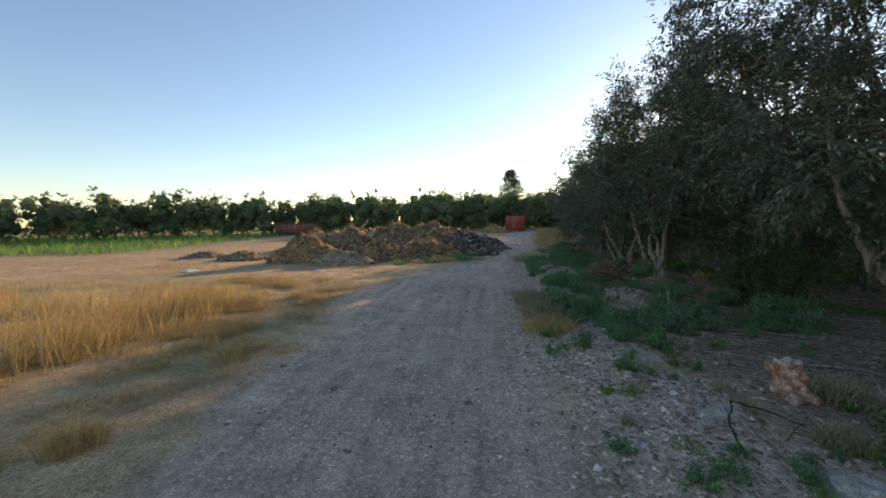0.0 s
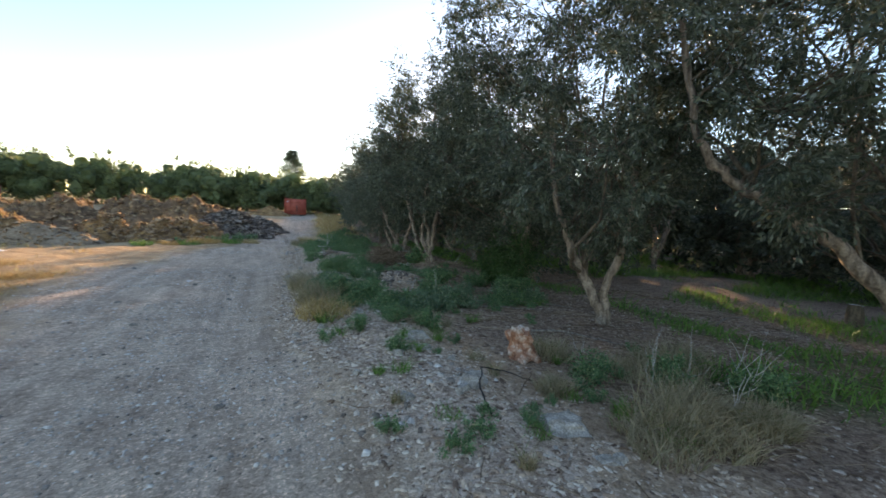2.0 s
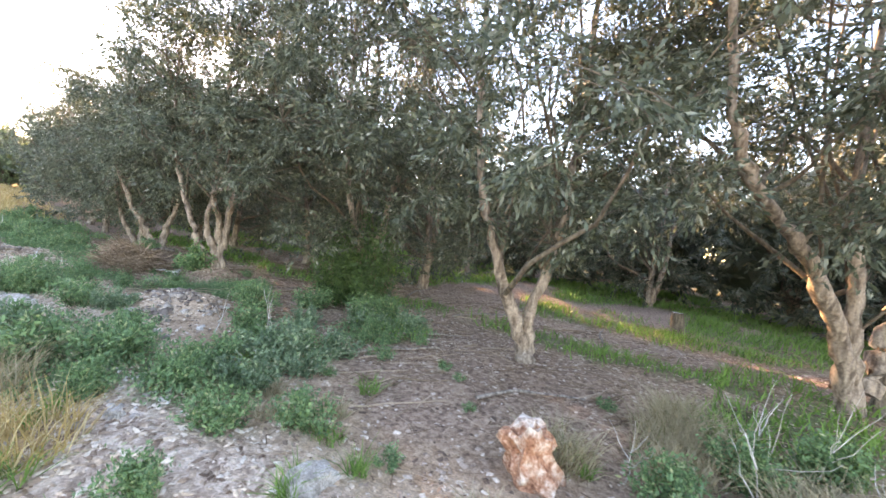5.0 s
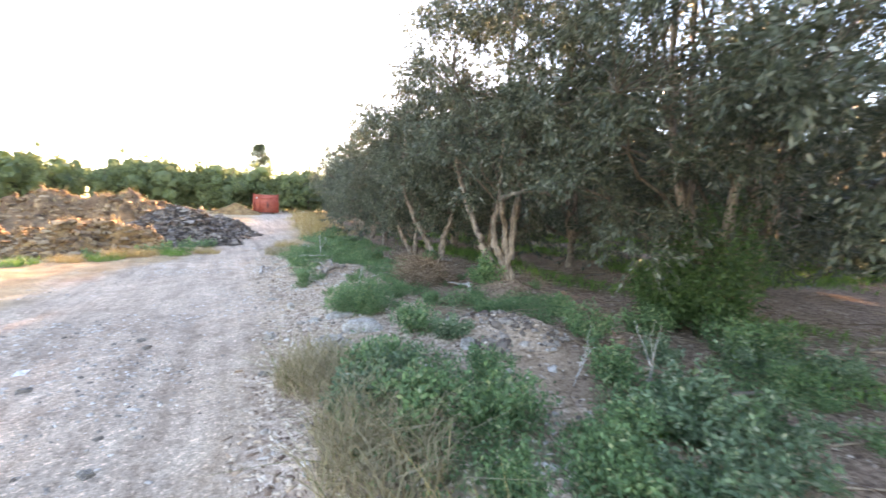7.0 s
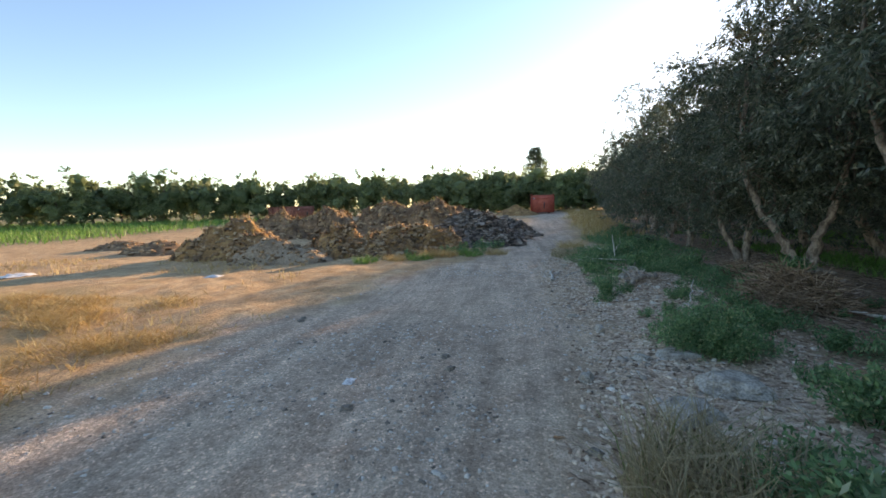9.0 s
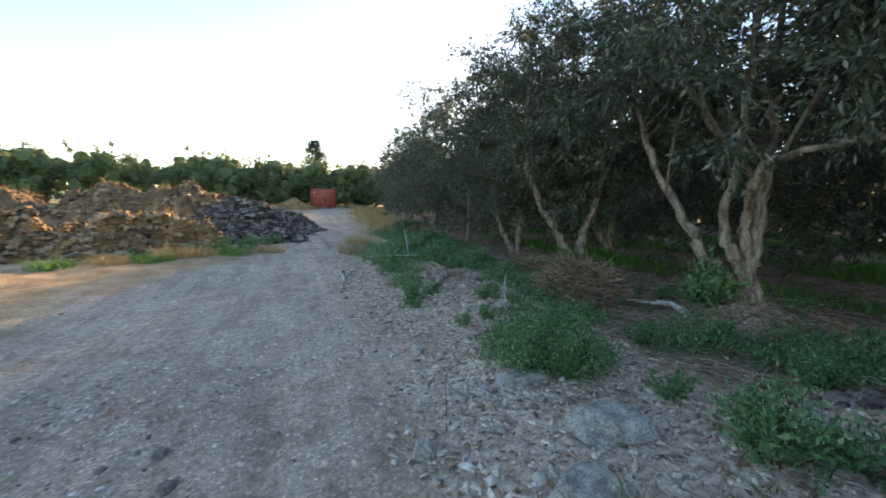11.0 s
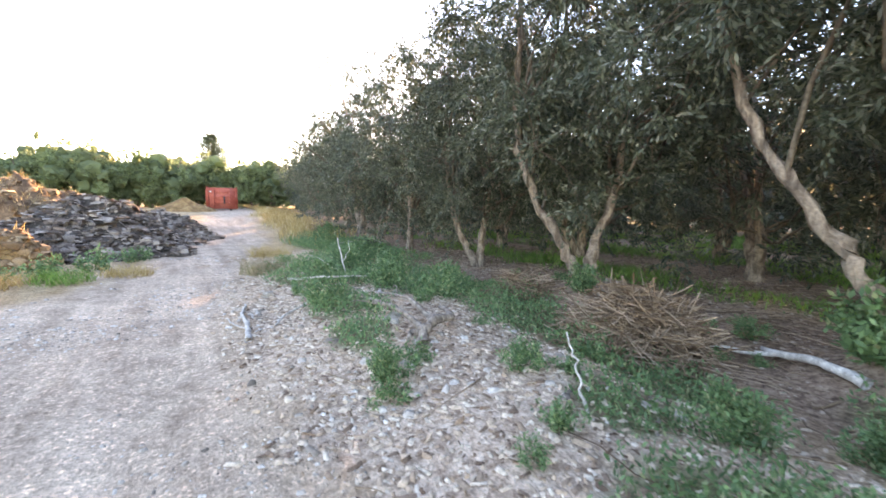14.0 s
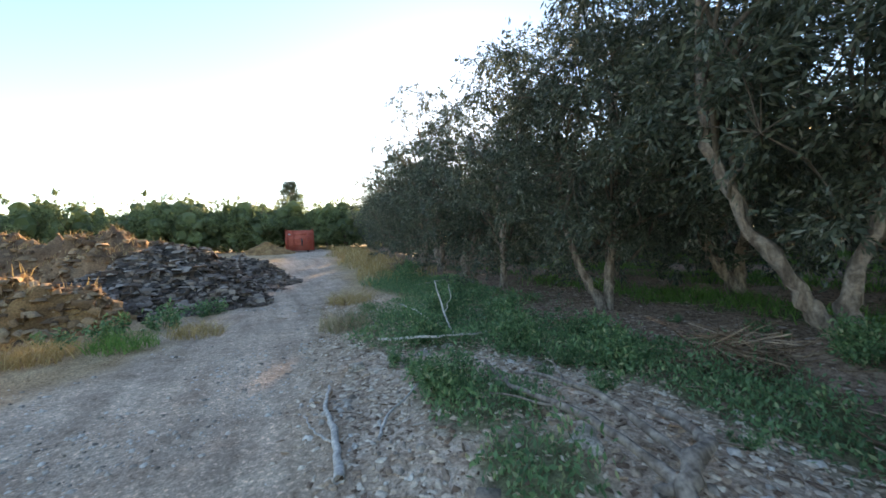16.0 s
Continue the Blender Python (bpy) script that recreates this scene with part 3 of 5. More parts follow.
# the trees along the verge, each with its own trunks
NEAR = [
    ((8.6, 5.9), 0.132, [[(0, 0, 0), (-0.22, 0.15, 0.55), (-0.5, 0.35, 1.16), (-1.05, 0.7, 1.79), (-1.65, 1.1, 2.18), (-2.2, 1.45, 2.57), (-2.6, 1.7, 3.1), (-2.8, 1.9, 4.6)], [(0.03, -0.02, 0), (-0.15, 0.1, 0.8), (-0.35, 0.2, 1.55), (-0.5, 0.4, 3.0), (-0.6, 0.4, 5.8)], [(0.5, -0.45, 0), (0.5, -0.45, 1.2), (0.6, -0.5, 2.0), (0.9, -0.8, 5.6)], [(0.15, -0.15, 0.3), (0.5, -0.35, 1.3), (0.9, -0.5, 2.1), (1.3, -0.6, 4.0)]],
     ((-0.7, 0.4, 4.7), (3.6, 3.3, 2.7)), 2.1),
    ((6.8, 9.6), 0.105, [[(0, 0, 0), (-0.15, 0.1, 0.5), (-0.7, 0.35, 1.5), (-1.0, 0.6, 2.6), (-1.0, 0.8, 5.0)], [(0.03, 0, 0), (0.0, 0.05, 0.6), (0.25, -0.1, 1.6), (0.2, -0.3, 3.0), (0.5, -0.2, 6.0)]],
     ((-0.4, 0.3, 4.2), (2.8, 2.6, 3.1)), 1.2),
    ((7.2, 13.3), 0.11, [[(0, 0, 0), (0.0, 0.0, 0.9), (-0.4, 0.3, 2.2), (-0.5, 0.5, 5.6)], [(0.1, 0, 0), (0.15, 0, 1.0), (0.35, -0.25, 2.4), (0.7, -0.5, 6.0)], [(0.0, 0.1, 0.2), (0.1, 0.3, 1.2), (0.4, 0.6, 3.0), (0.6, 0.9, 5.4)]],
     ((-0.6, 0.3, 3.9), (2.8, 2.5, 2.8)), 1.2),
    ((5.85, 16.2), 0.078, [[(0, 0, 0), (-0.1, 0.12, 0.45), (-0.24, 0.28, 0.9), (-0.15, 0.15, 1.7), (-0.2, 0.1, 3.0), (0.0, 0.1, 5.4)], [(0.05, -0.02, 0), (0.0, 0.1, 0.6), (-0.06, 0.12, 1.1), (-0.4, -0.2, 1.55), (-0.45, -0.8, 1.72), (-0.35, -1.5, 1.62)], [(-0.05, 0.15, 0.05), (-0.28, 0.35, 0.42), (-0.32, 0.75, 1.0), (-0.4, 1.25, 1.85), (-0.5, 1.6, 3.0), (-0.4, 1.7, 4.8)], [(0.08, 0.05, 0.4), (0.12, 0.05, 1.2), (0.4, 0.2, 2.6), (0.6, 0.4, 5.4)]],
     ((0.4, 0.3, 3.8), (2.6, 2.6, 2.4)), 1.6),
    ((6.0, 19.5), 0.095, [[(0, 0, 0), (-0.2, 0.15, 0.35), (-0.5, 0.45, 1.0), (-0.8, 0.7, 2.0), (-0.7, 0.8, 4.0)], [(0.05, 0, 0), (0.1, -0.05, 0.5), (0.3, -0.2, 1.3), (0.5, -0.2, 4.6)]],
     ((0.5, 0.3, 3.1), (2.3, 2.3, 2.2)), 0.9),
    ((6.75, 23.0), 0.095, [[(0, 0, 0), (-0.3, 0.2, 0.7), (-0.6, 0.4, 1.8), (-0.6, 0.5, 4.4)], [(0.04, 0, 0), (0.12, 0, 0.8), (0.3, -0.1, 1.9), (0.4, 0.1, 4.8)]],
     ((0.1, 0.2, 3.2), (2.4, 2.3, 2.4)), 0.8),
]
for k, ((tx, ty), girth, stems, crown, low) in enumerate(NEAR):
    place_tree(tree_thing("olive_tree", stems, 7, crown, 0.098, 62000 if k else 90000, 240 if k else 340, OLIVE, 100 + k, OLIVE_LABEL, "olive tree", low, girth, 0.37, slim=0.31, fan=7), tx, ty)

# high-crowned tree added to shade the near end of the sunlit lane
place_tree(tree_thing("olive_tree", [[(0, 0, 0), (0.1, 0.1, 1.2), (-0.2, 0.3, 2.6), (-0.1, 0.2, 5.4)], [(0.05, 0, 0.6), (0.3, -0.2, 1.8), (0.7, -0.3, 3.2), (0.8, -0.2, 5.0)]], 7, ((0.1, 0.0, 4.5), (3.0, 3.0, 2.3)), 0.15, 17000, 110, OLIVE, 171, "added olive tree, its high crown shading the near end of the lane", "olive tree", 2.5, 0.12, 0.42, fan=5), 16.3, 16.2)

# the same grove farther along and behind
GROVE = []
for k in range(3):
    r0 = np.random.default_rng(300 + k)
    st = [[(0, 0, 0), *[(a * z * 0.22 + r0.normal(0, 0.08), b * z * 0.22 + r0.normal(0, 0.08), z) for z in (0.6, 1.5, 2.8, 5.2)]] for a, b in r0.normal(0, 0.8, (2 + k % 2, 2))]
    GROVE.append(tree_thing("olive_tree", st, 6.5, ((0, 0, 3.6), (2.8, 2.7, 3.1)), 0.15, 17000, 120, OLIVE, 200 + k, "olive tree of the shaded grove with grey-green crown", "olive tree", 0.75, 0.13, 0.42, skirt=16, fan=6))
spots = [(7.0, 26.3), (7.1, 29.4), (7.4, 32.6), (7.9, 35.8), (9.4, 39.2), (10.4, 42.8), (11.2, 46.4), (11.8, 50.2), (12.2, 54.2), (12.6, 58.4), (12.8, 63.0)]
# the last two trees are added to stop low sun leaking onto the verge
spots += [(13.4, y) for y in (-1.5, 3.4, 21.2, 25.3, 29.4, 33.5, 38.0)] + [(8.8, 1.2), (9.2, -4.0), (9.9, 18.6), (10.4, 14.4), (12.2, 17.6), (17.4, 4.4), (17.6, 9.0), (18.6, 13.2), (9.7, 22.6), (9.9, 26.4)]
for k, (tx, ty) in enumerate(spots):
    ob = GROVE[k] if k < 3 else copy_thing(GROVE[k % 3], pose(0, 0, 0))
    place_tree(ob, tx + 0.3 * math.sin(7 * k), ty + 0.4 * math.cos(5 * k), 137 * k, (0.78 if k < 2 else 0.92) + 0.14 * ((k * 7) % 5) / 4)
    tagged(ob, group="olive grove")

DEEP = []
for k in range(3):
    r0 = np.random.default_rng(350 + k)
    st = [[(0, 0, 0), *[(a * z * 0.2, b * z * 0.2, z) for z in (0.8, 1.8, 3.0, 5.0)]] for a, b in r0.normal(0, 0.8, (2, 2))]
    DEEP.append(tree_thing("olive_tree", st, 6.5, ((0, 0, 3.6), (2.9, 2.9, 3.0)), 0.34, 4600, 60, OLIVE, 250 + k, "olive tree deep in the shaded grove", "olive tree", 1.0, 0.13, 0.5, skirt=26, slim=0.36, core=11))
deep = [(xx + 0.5 * math.sin(y * xx), y + 0.5 * math.cos(xx)) for xx in (19.6, 25.4, 31.2) for y in np.arange(-9.0, 58.0 - (xx - 19.6), 4.6)]
# a lane through the grove lies open to the low sun
deep = [(x, y) for x, y in deep if not (8 < y < 36 and abs(x - 12.2 - 0.496 * (y - 8.0)) < 1.8)]
for k, (tx, ty) in enumerate(deep):
    ob = DEEP[k] if k < 3 else copy_thing(DEEP[k % 3], pose(0, 0, 0))
    place_tree(ob, tx, ty, 113 * k, 0.92 + 0.16 * ((k * 7) % 5) / 4)
    tagged(ob, group="olive grove")

# belts of trees round the far side of the yard
FAR = []
for k in range(4):
    r0 = np.random.default_rng(400 + k)
    st = [[(0, 0, 0), (0.1, 0.0, 1.0), (r0.normal(0, 0.3), r0.normal(0, 0.3), 3.0), (r0.normal(0, 0.5), 0, 5.4)]]
    FAR.append(tree_thing("field_tree", st, 7, ((0, 0, 3.5), (3.3, 3.3, 2.9)), 0.25, 6000, 60, FARLEAF, 500 + k, "rounded green tree in the belt across the yard", "tree", 0.3, 0.16, 0.48, droop=0.05, skirt=22, slim=0.55, core=20))
belt = []
line = [(-78, 30), (-62, 46), (-46, 57), (-31, 66), (-16, 72), (-2, 74), (8.5, 77)]
for (ax, ay), (bx, by) in zip(line, line[1:]):
    n = max(2, round(math.hypot(bx - ax, by - ay) / 3.6))
    belt += [(ax + (bx - ax) * i / n, ay + (by - ay) * i / n) for i in range(n)]
belt += [(10.5, 84), (6.0, 80), (12, 78), (14, 80), (18, 76), (22, 72), (26, 68), (30, 64), (34, 60), (38, 54), (42, 47), (44, 40), (45, 33), (46, 26), (46, 19), (46, 12), (46, 5), (45, -2), (44, -9), (10.0, 74), (-9, 70.5), (-5.5, 71.0), (-2.0, 71.5), (1.3, 72), (8.3, 73), (11.8, 71), (15, 69)]
BACK = []
for k in range(2):
    st = [[(0, 0, 0), (0.1, 0.0, 1.0), (0.2, 0.1, 3.0), (0.1, 0, 5.0)]]
    BACK.append(tree_thing("field_tree", st, 7, ((0, 0, 3.6), (3.4, 3.4, 2.9)), 0.32, 1300, 70, FARLEAF, 520 + k, "green tree behind the belt across the yard", "tree", 0.3, 0.16, 0.5, droop=0.05, skirt=26, slim=0.5, core=26))
for k, (tx, ty) in enumerate([(x - 0.6, y + 3.5) for x, y in belt if y < 90 and -14 < x < 40] + [(-76 + 6.5 * i, 42 + 4.1 * i + 1.5 * math.sin(3 * i)) for i in range(10)]):
    ob = BACK[k] if k < 2 else copy_thing(BACK[k % 2], pose(0, 0, 0))
    place_tree(ob, tx + 0.9 * math.sin(4.1 * k), ty + 0.6 * math.cos(1.3 * k), 71 * k, 0.9 + 0.22 * ((k * 5) % 7) / 6)
    tagged(ob, group="tree belt")
for k, (tx, ty) in enumerate(belt):
    ob = FAR[k] if k < 4 else copy_thing(FAR[k % 4], pose(0, 0, 0))
    place_tree(ob, tx + 0.8 * math.sin(3.1 * k), ty + 0.9 * math.cos(2.3 * k), 97 * k, 0.84 + 0.24 * ((k * 11) % 7) / 6)
    tagged(ob, group="tree belt")


def conifer():
    r = np.random.default_rng(31)
    top = thing("conifer", 8.0, 122.0, on_land(8, 122) - 0.05, "tall layered conifer rising above the tree belt", "conifer")
    v, f = tube(np.array([[0, 0, z] for z in np.linspace(0, 14.5, 9)]), np.linspace(0.35, 0.05, 9), 8)
    part("trunk", mesh_from("trunk", v, f, BARK, True), top)
    cs, ds = [], []
    for z in np.linspace(3.5, 14.6, 21):
        reach = 5.6 * (1 - (z - 3.5) / 11.9) ** 0.6
        for a in r.uniform(0, 2 * np.pi, 11):
            t = r.uniform(0.1, 1, (60, 1))
            d = np.array([math.cos(a), math.sin(a), 0.12])
            cs.append([0, 0, z] + d * t * reach * r.uniform(0.65, 1.1) + r.normal(0, 0.22, (60, 3)))
            ds.append(np.repeat(d[None], 60, 0))
    v, f = leaves(np.concatenate(cs), np.concatenate(ds), 0.5, 0.12, r)
    part("crown", mesh_from("crown", v, f, PINE), top)


conifer()


# ---- heaps of debris ----
def heap(name, bumps, mat, label, category, lump, seed, clutter=None, count=0, size=0.12, flat=0.5, tufts=0):
    """A dumped heap: a rough body over a few overlapping bumps, strewn with chunks."""
    r = np.random.default_rng(seed)
    b = np.array(bumps, float)
    x0, x1 = (b[:, 0] - b[:, 2] * 1.2).min(), (b[:, 0] + b[:, 2] * 1.2).max()
    y0, y1 = (b[:, 1] - b[:, 3] * 1.2).min(), (b[:, 1] + b[:, 3] * 1.2).max()
    ox, oy = (x0 + x1) / 2, (y0 + y1) / 2
    oz = on_land(ox, oy)

    def rise(x, y):
        d = [np.sqrt(((x - cx) / rx) ** 2 + ((y - cy) / ry) ** 2) + 0.16 * fractal(x * 0.8, y * 0.8, seed) for cx, cy, rx, ry, h in b]
        h = np.maximum.reduce([hh * np.clip(1 - q, -0.3, 1) ** 1.0 for q, hh in zip(d, b[:, 4])])
        h = h * 1.25 - 0.10
        return h + lump * np.clip(h + 0.25, 0, 1) * (fractal(x * 1.7, y * 1.7, seed + 5) + 0.7 * np.abs(fractal(x * 3.7, y * 3.7, seed + 8, 3)))

    xs, ys = np.arange(x0, x1, 0.11), np.arange(y0, y1, 0.11)
    X, Y = np.meshgrid(xs, ys, indexing="ij")
    x, y = X.ravel(), Y.ravel()
    h = rise(x, y)
    v = np.stack([x - ox, y - oy, land(x, y) - oz + h], 1)
    n, k = len(xs), len(ys)
    i, j = np.meshgrid(np.arange(n - 1), np.arange(k - 1), indexing="ij")
    f = np.stack([i * k + j, (i + 1) * k + j, (i + 1) * k + j + 1, i * k + j + 1], -1).reshape(-1, 4)
    f = f[(h[f] > -0.12).any(1)]
    used = np.unique(f)
    remap = np.full(len(v), -1)
    remap[used] = np.arange(len(used))
    top = thing(name, ox, oy, oz, label, category)
    part("body", mesh_from("body", v[used], remap[f], mat, True), top)
    if clutter:
        cx, cy = r.uniform(x0, x1, count * 3), r.uniform(y0, y1, count * 3)
        hh = rise(cx, cy)
        keep = np.where(hh > 0.0)[0][:count]
        c = np.stack([cx[keep] - ox, cy[keep] - oy, land(cx[keep], cy[keep]) - oz + hh[keep]], 1)
        vv, ff = lumps(c, size * r.uniform(0.35, 1.8, len(c)) ** 1.3, r, flat, 0.85, 1.3)
        part("debris", mesh_from("debris", vv, ff, clutter), top, kind="stuff")
    if tufts:
        cx, cy = r.uniform(x0, x1, tufts * 3), r.uniform(y0, y1, tufts * 3)
        hh = rise(cx, cy) + 0.35 * fractal(cx * 0.7, cy * 0.7, seed + 30)
        keep = np.where(hh > 0.75)[0][:tufts]
        c = np.stack([cx[keep] - ox, cy[keep] - oy, land(cx[keep], cy[keep]) - oz + rise(cx[keep], cy[keep])], 1)
        vv, ff = blades(c, 0.22, 0.006, r)
        part("dry_grass", mesh_from("dry_grass", vv, ff, DRYGRASS), top, kind="stuff")
    return top


heap("straw_heap", [(-9.0, 24.9, 2.4, 1.7, 1.15), (-7.8, 24.6, 1.6, 1.3, 0.85)], STRAW, "golden-brown heap of dumped straw and manure on bare earth", "straw heap", 0.24, 51, CLOD, 900, 0.085, 0.6, 700)
heap("earth_heap", [(-6.6, 23.4, 2.0, 1.3, 0.72)], TANEARTH, "small heap of pale tan earth beside the straw", "earth heap", 0.09, 52, CLOD, 500, 0.06)
heap("rubble_heap", [(-5.2, 25.1, 1.8, 1.3, 0.72), (-3.5, 25.4, 1.8, 1.4, 0.68), (-2.2, 26.2, 1.5, 1.4, 0.78)], STRAW, "low row of brown clods, straw and uprooted debris", "debris heap", 0.36, 53, CLOD, 2600, 0.085, 0.6, 600)
heap("ridge_heap", [(-12.4, 33.6, 2.8, 2.2, 1.0), (-9.6, 34, 2.8, 2.4, 1.35), (-6.2, 34.2, 3.2, 2.6, 1.55), (-3.3, 34.2, 2.6, 2.8, 1.75)], EARTH, "long high ridge of dumped brown soil with dry grass on top", "soil heap", 0.32, 54, CLOD, 3000, 0.10, 0.6, 2600)
heap("mulch_heap", [(-0.9, 29.6, 2.7, 3.4, 1.15), (0.5, 32.0, 2.0, 3.2, 0.75)], DARKEARTH, "dark grey heap of shredded bark and wood beside the track", "mulch heap", 0.17, 55, DARKCHIP, 8000, 0.10, 0.25)
heap("soil_heap", [(-13.6, 26.4, 2.2, 1.3, 0.45), (-17, 28, 2.5, 1.2, 0.35)], EARTH, "low brown spill of soil on the bare yard", "soil heap", 0.06, 56, CLOD, 300, 0.1)
heap("brown_bank", [(1.6, 57.0, 2.6, 2.0, 0.9)], STRAW, "low dry bank beside the far container", "bank", 0.08, 57)
# heap standing in for a far dark machine-like object
heap("dark_standin_heap", [(-5.0, 52.0, 2.4, 1.2, 1.0)], DARKEARTH, "dark far machine-like object before the trees, built as a heap", "scrap heap", 0.2, 58, DARKCHIP, 200, 0.35)


# ---- containers ----
def slab(bm_parts, x0, x1, y0, y1, z0, z1):
    v = np.array([[x, y, z] for z in (z0, z1) for y in (y0, y1) for x in (x0, x1)], float)
    q = np.array([[0, 2, 3, 1], [4, 5, 7, 6], [0, 1, 5, 4], [2, 6, 7, 3], [0, 4, 6, 2], [1, 3, 7, 5]])
    bm_parts.append((v, q))


def box_part(name, boxes, mat, parent, label=""):
    pieces = []
    for b in boxes:
        slab(pieces, *b)
    v, f = joined(pieces)
    return part(name, mesh_from(name, v, f, mat), parent, label)


def container(x, y, turn, w, d, h, mat, label):
    """An open-topped skip with ribbed sides, a rear door, rails and rollers."""
    top = thing("waste_container", x, y, on_land(x, y), label, "container", turn=turn)
    t, lift = 0.05, 0.16
    box_part("tub_floor", [(-w / 2, w / 2, -d / 2, d / 2, lift, lift + t)], mat, top)
    for sx in (-1, 1):
        x0 = sx * w / 2
        box_part("side_wall", [(min(x0, x0 - sx * t), max(x0, x0 - sx * t), -d / 2, d / 2, lift + t, h)], mat, top)
        for k in range(9):
            yy = -d / 2 + (k + 0.5) * d / 9
            box_part("side_rib", [(min(x0 + sx * 0.003, x0 + sx * 0.09), max(x0 + sx * 0.003, x0 + sx * 0.09), yy - 0.05, yy + 0.05, lift, h - 0.09)], mat, top)
        box_part("top_rail", [(x0 - 0.07, x0 + 0.07, -d / 2 - 0.02, d / 2, h + 0.002, h + 0.1)], mat, top)
        box_part("runner", [(sx * w * 0.3 - 0.06, sx * w * 0.3 + 0.06, -d / 2, d / 2, 0.0, lift - 0.003)], STEEL, top, "dark steel runner")
    box_part("front_wall", [(-w / 2 + t, w / 2 - t, d / 2 - t, d / 2, lift + t, h)], mat, top)
    door = box_part("rear_door", [(-w / 2 + 0.02, w / 2 - 0.02, -d / 2 - 0.06, -d / 2 - 0.004, lift, h)], mat, top)
    for k, z in enumerate((0.34, 0.58, 0.80)):
        box_part("door_rib", [(-w * 0.24, w * 0.24, -d / 2 - 0.13, -d / 2 - 0.062, h * z, h * z + 0.07)], mat, door)
    for sx in (-0.26, 0.26, -0.47, 0.47):
        box_part("door_post", [(sx * w - 0.045, sx * w + 0.045, -d / 2 - 0.14, -d / 2 - 0.062, lift, h)], mat, door)
    box_part("door_latch", [(w * 0.05, w * 0.1, -d / 2 - 0.2, -d / 2 - 0.142, h * 0.3, h * 0.62)], STEEL, door, "steel latch bar")
    box_part("marker", [(-w * 0.42, -w * 0.34, -d / 2 - 0.068, -d / 2 - 0.0615, h * 0.80, h * 0.86)], WHITE, door, "small white plate")
    return top


container(4.85, 62.6, -4, 2.5, 5.2, 2.15, RUST, "red steel roll-off container with ribbed rear door")
container(-26.6, 60.0, 62, 2.5, 6.2, 1.55, OXIDE, "faded red ribbed container behind the heaps")


# ---- ground cover ----
def scatter(x0, x1, y0, y1, n, chance, r):
    x, y = r.uniform(x0, x1, n), r.uniform(y0, y1, n)
    keep = r.uniform(0, 1, n) < chance(x, y)
    x, y = x[keep], y[keep]
    return np.stack([x, y, land(x, y)], 1)


def stuff(name, vf, mat, label, category):
    return tagged(new(name, mesh_from(name, *vf, mat)), label, category, kind="stuff")


r = np.random.default_rng(77)
base = scatter(-24, -4.0, 7, 17, 120000, lambda x, y: zones(x, y)["straw"] * smooth(-0.15, 0.5, fractal(x * 0.45, y * 0.45, 70) + 0.35 - 0.5 * np.maximum(y - 12.5, 0)) * smooth(5.0, 6.4, -x) * smooth(8.3, 9.6, y), r)
stuff("tall_dry_grass", blades(base, 0.6, 0.0045, r, 0.42, (0.12, 0.05)), DRYGRASS, "tall golden dry grass covering the field edge", "dry grass")
base = scatter(-9, -1.6, 3, 18, 170000, lambda x, y: zones(x, y)["straw"] * smooth(0.0, 0.5, fractal(x * 0.9, y * 0.9, 72) + 0.12), r)
stuff("flattened_straw", blades(base, 0.15, 0.005, r, 1.6), DRYGRASS, "flattened pale straw along the track edge", "straw")
base = scatter(-26, -4, 16, 24, 16000, lambda x, y: 0.6 * smooth(0.1, 0.6, fractal(x * 0.5, y * 0.5, 73)), r)
stuff("sparse_stubble", blades(base, 0.16, 0.008, r, 0.5), DRYGRASS, "sparse dry stubble on the bare yard", "stubble")
base = scatter(-70, -10, 27, 60, 26000, lambda x, y: zones(x, y)["green"], r)
stuff("field_weeds", blades(base, 0.5, 0.03, r, 0.4), GREENGRASS, "low green weeds below the tree belt", "weeds")
base = scatter(2.0, 12, 26, 75, 26000, lambda x, y: zones(x, y)["straw"], r)
stuff("verge_dry_grass", blades(base, 0.35, 0.015, r, 0.4), DRYGRASS, "dry yellow grass beside the far track", "dry grass")
base = scatter(1.5, 7.5, 10, 34, 330000, lambda x, y: zones(x, y)["green"] * 0.9, r)
cen = base + np.array([0, 0, 1.0]) * (0.24 * r.uniform(0, 1, (len(base), 1)) * (0.6 + 0.5 * fractal(base[:, 0:1] * 1.6, base[:, 1:2] * 1.6, 95, 2)))
stuff("green_weeds", leaves(cen, np.tile([0, 0, 0.7], (len(cen), 1)), 0.05, 0.02, r), WEED, "low green leafy weeds spreading over the verge", "weeds")
base = scatter(6.0, 24, 0, 32, 110000, lambda x, y: zones(x, y)["green"], r)
stuff("grove_grass", blades(base, 0.2 + 0.12 * fractal(base[:, 0] * 0.9, base[:, 1] * 0.9, 96, 2), 0.011, r, 0.6), GREENGRASS, "soft green grass on the grove floor", "grass")

# twigs all over the verge and the grove floor
base = scatter(1.6, 13, 4, 27, 7000, lambda x, y: 0.2 + 0.8 * zones(x, y)["litter"], r)
pieces = []
for p in base:
    a, ln = r.uniform(0, 2 * np.pi), 0.08 + 0.75 * r.uniform(0, 1) ** 2.2
    e = p + [ln * math.cos(a), ln * math.sin(a), 0.02]
    pieces.append(tube(wobbly(p + [0, 0, 0.006], e, 4, 0.02, r), [0.006, 0.005, 0.004, 0.002], 3))
stuff("twig_litter", joined(pieces), BRUSH, "small dry twigs strewn over the ground", "twigs")

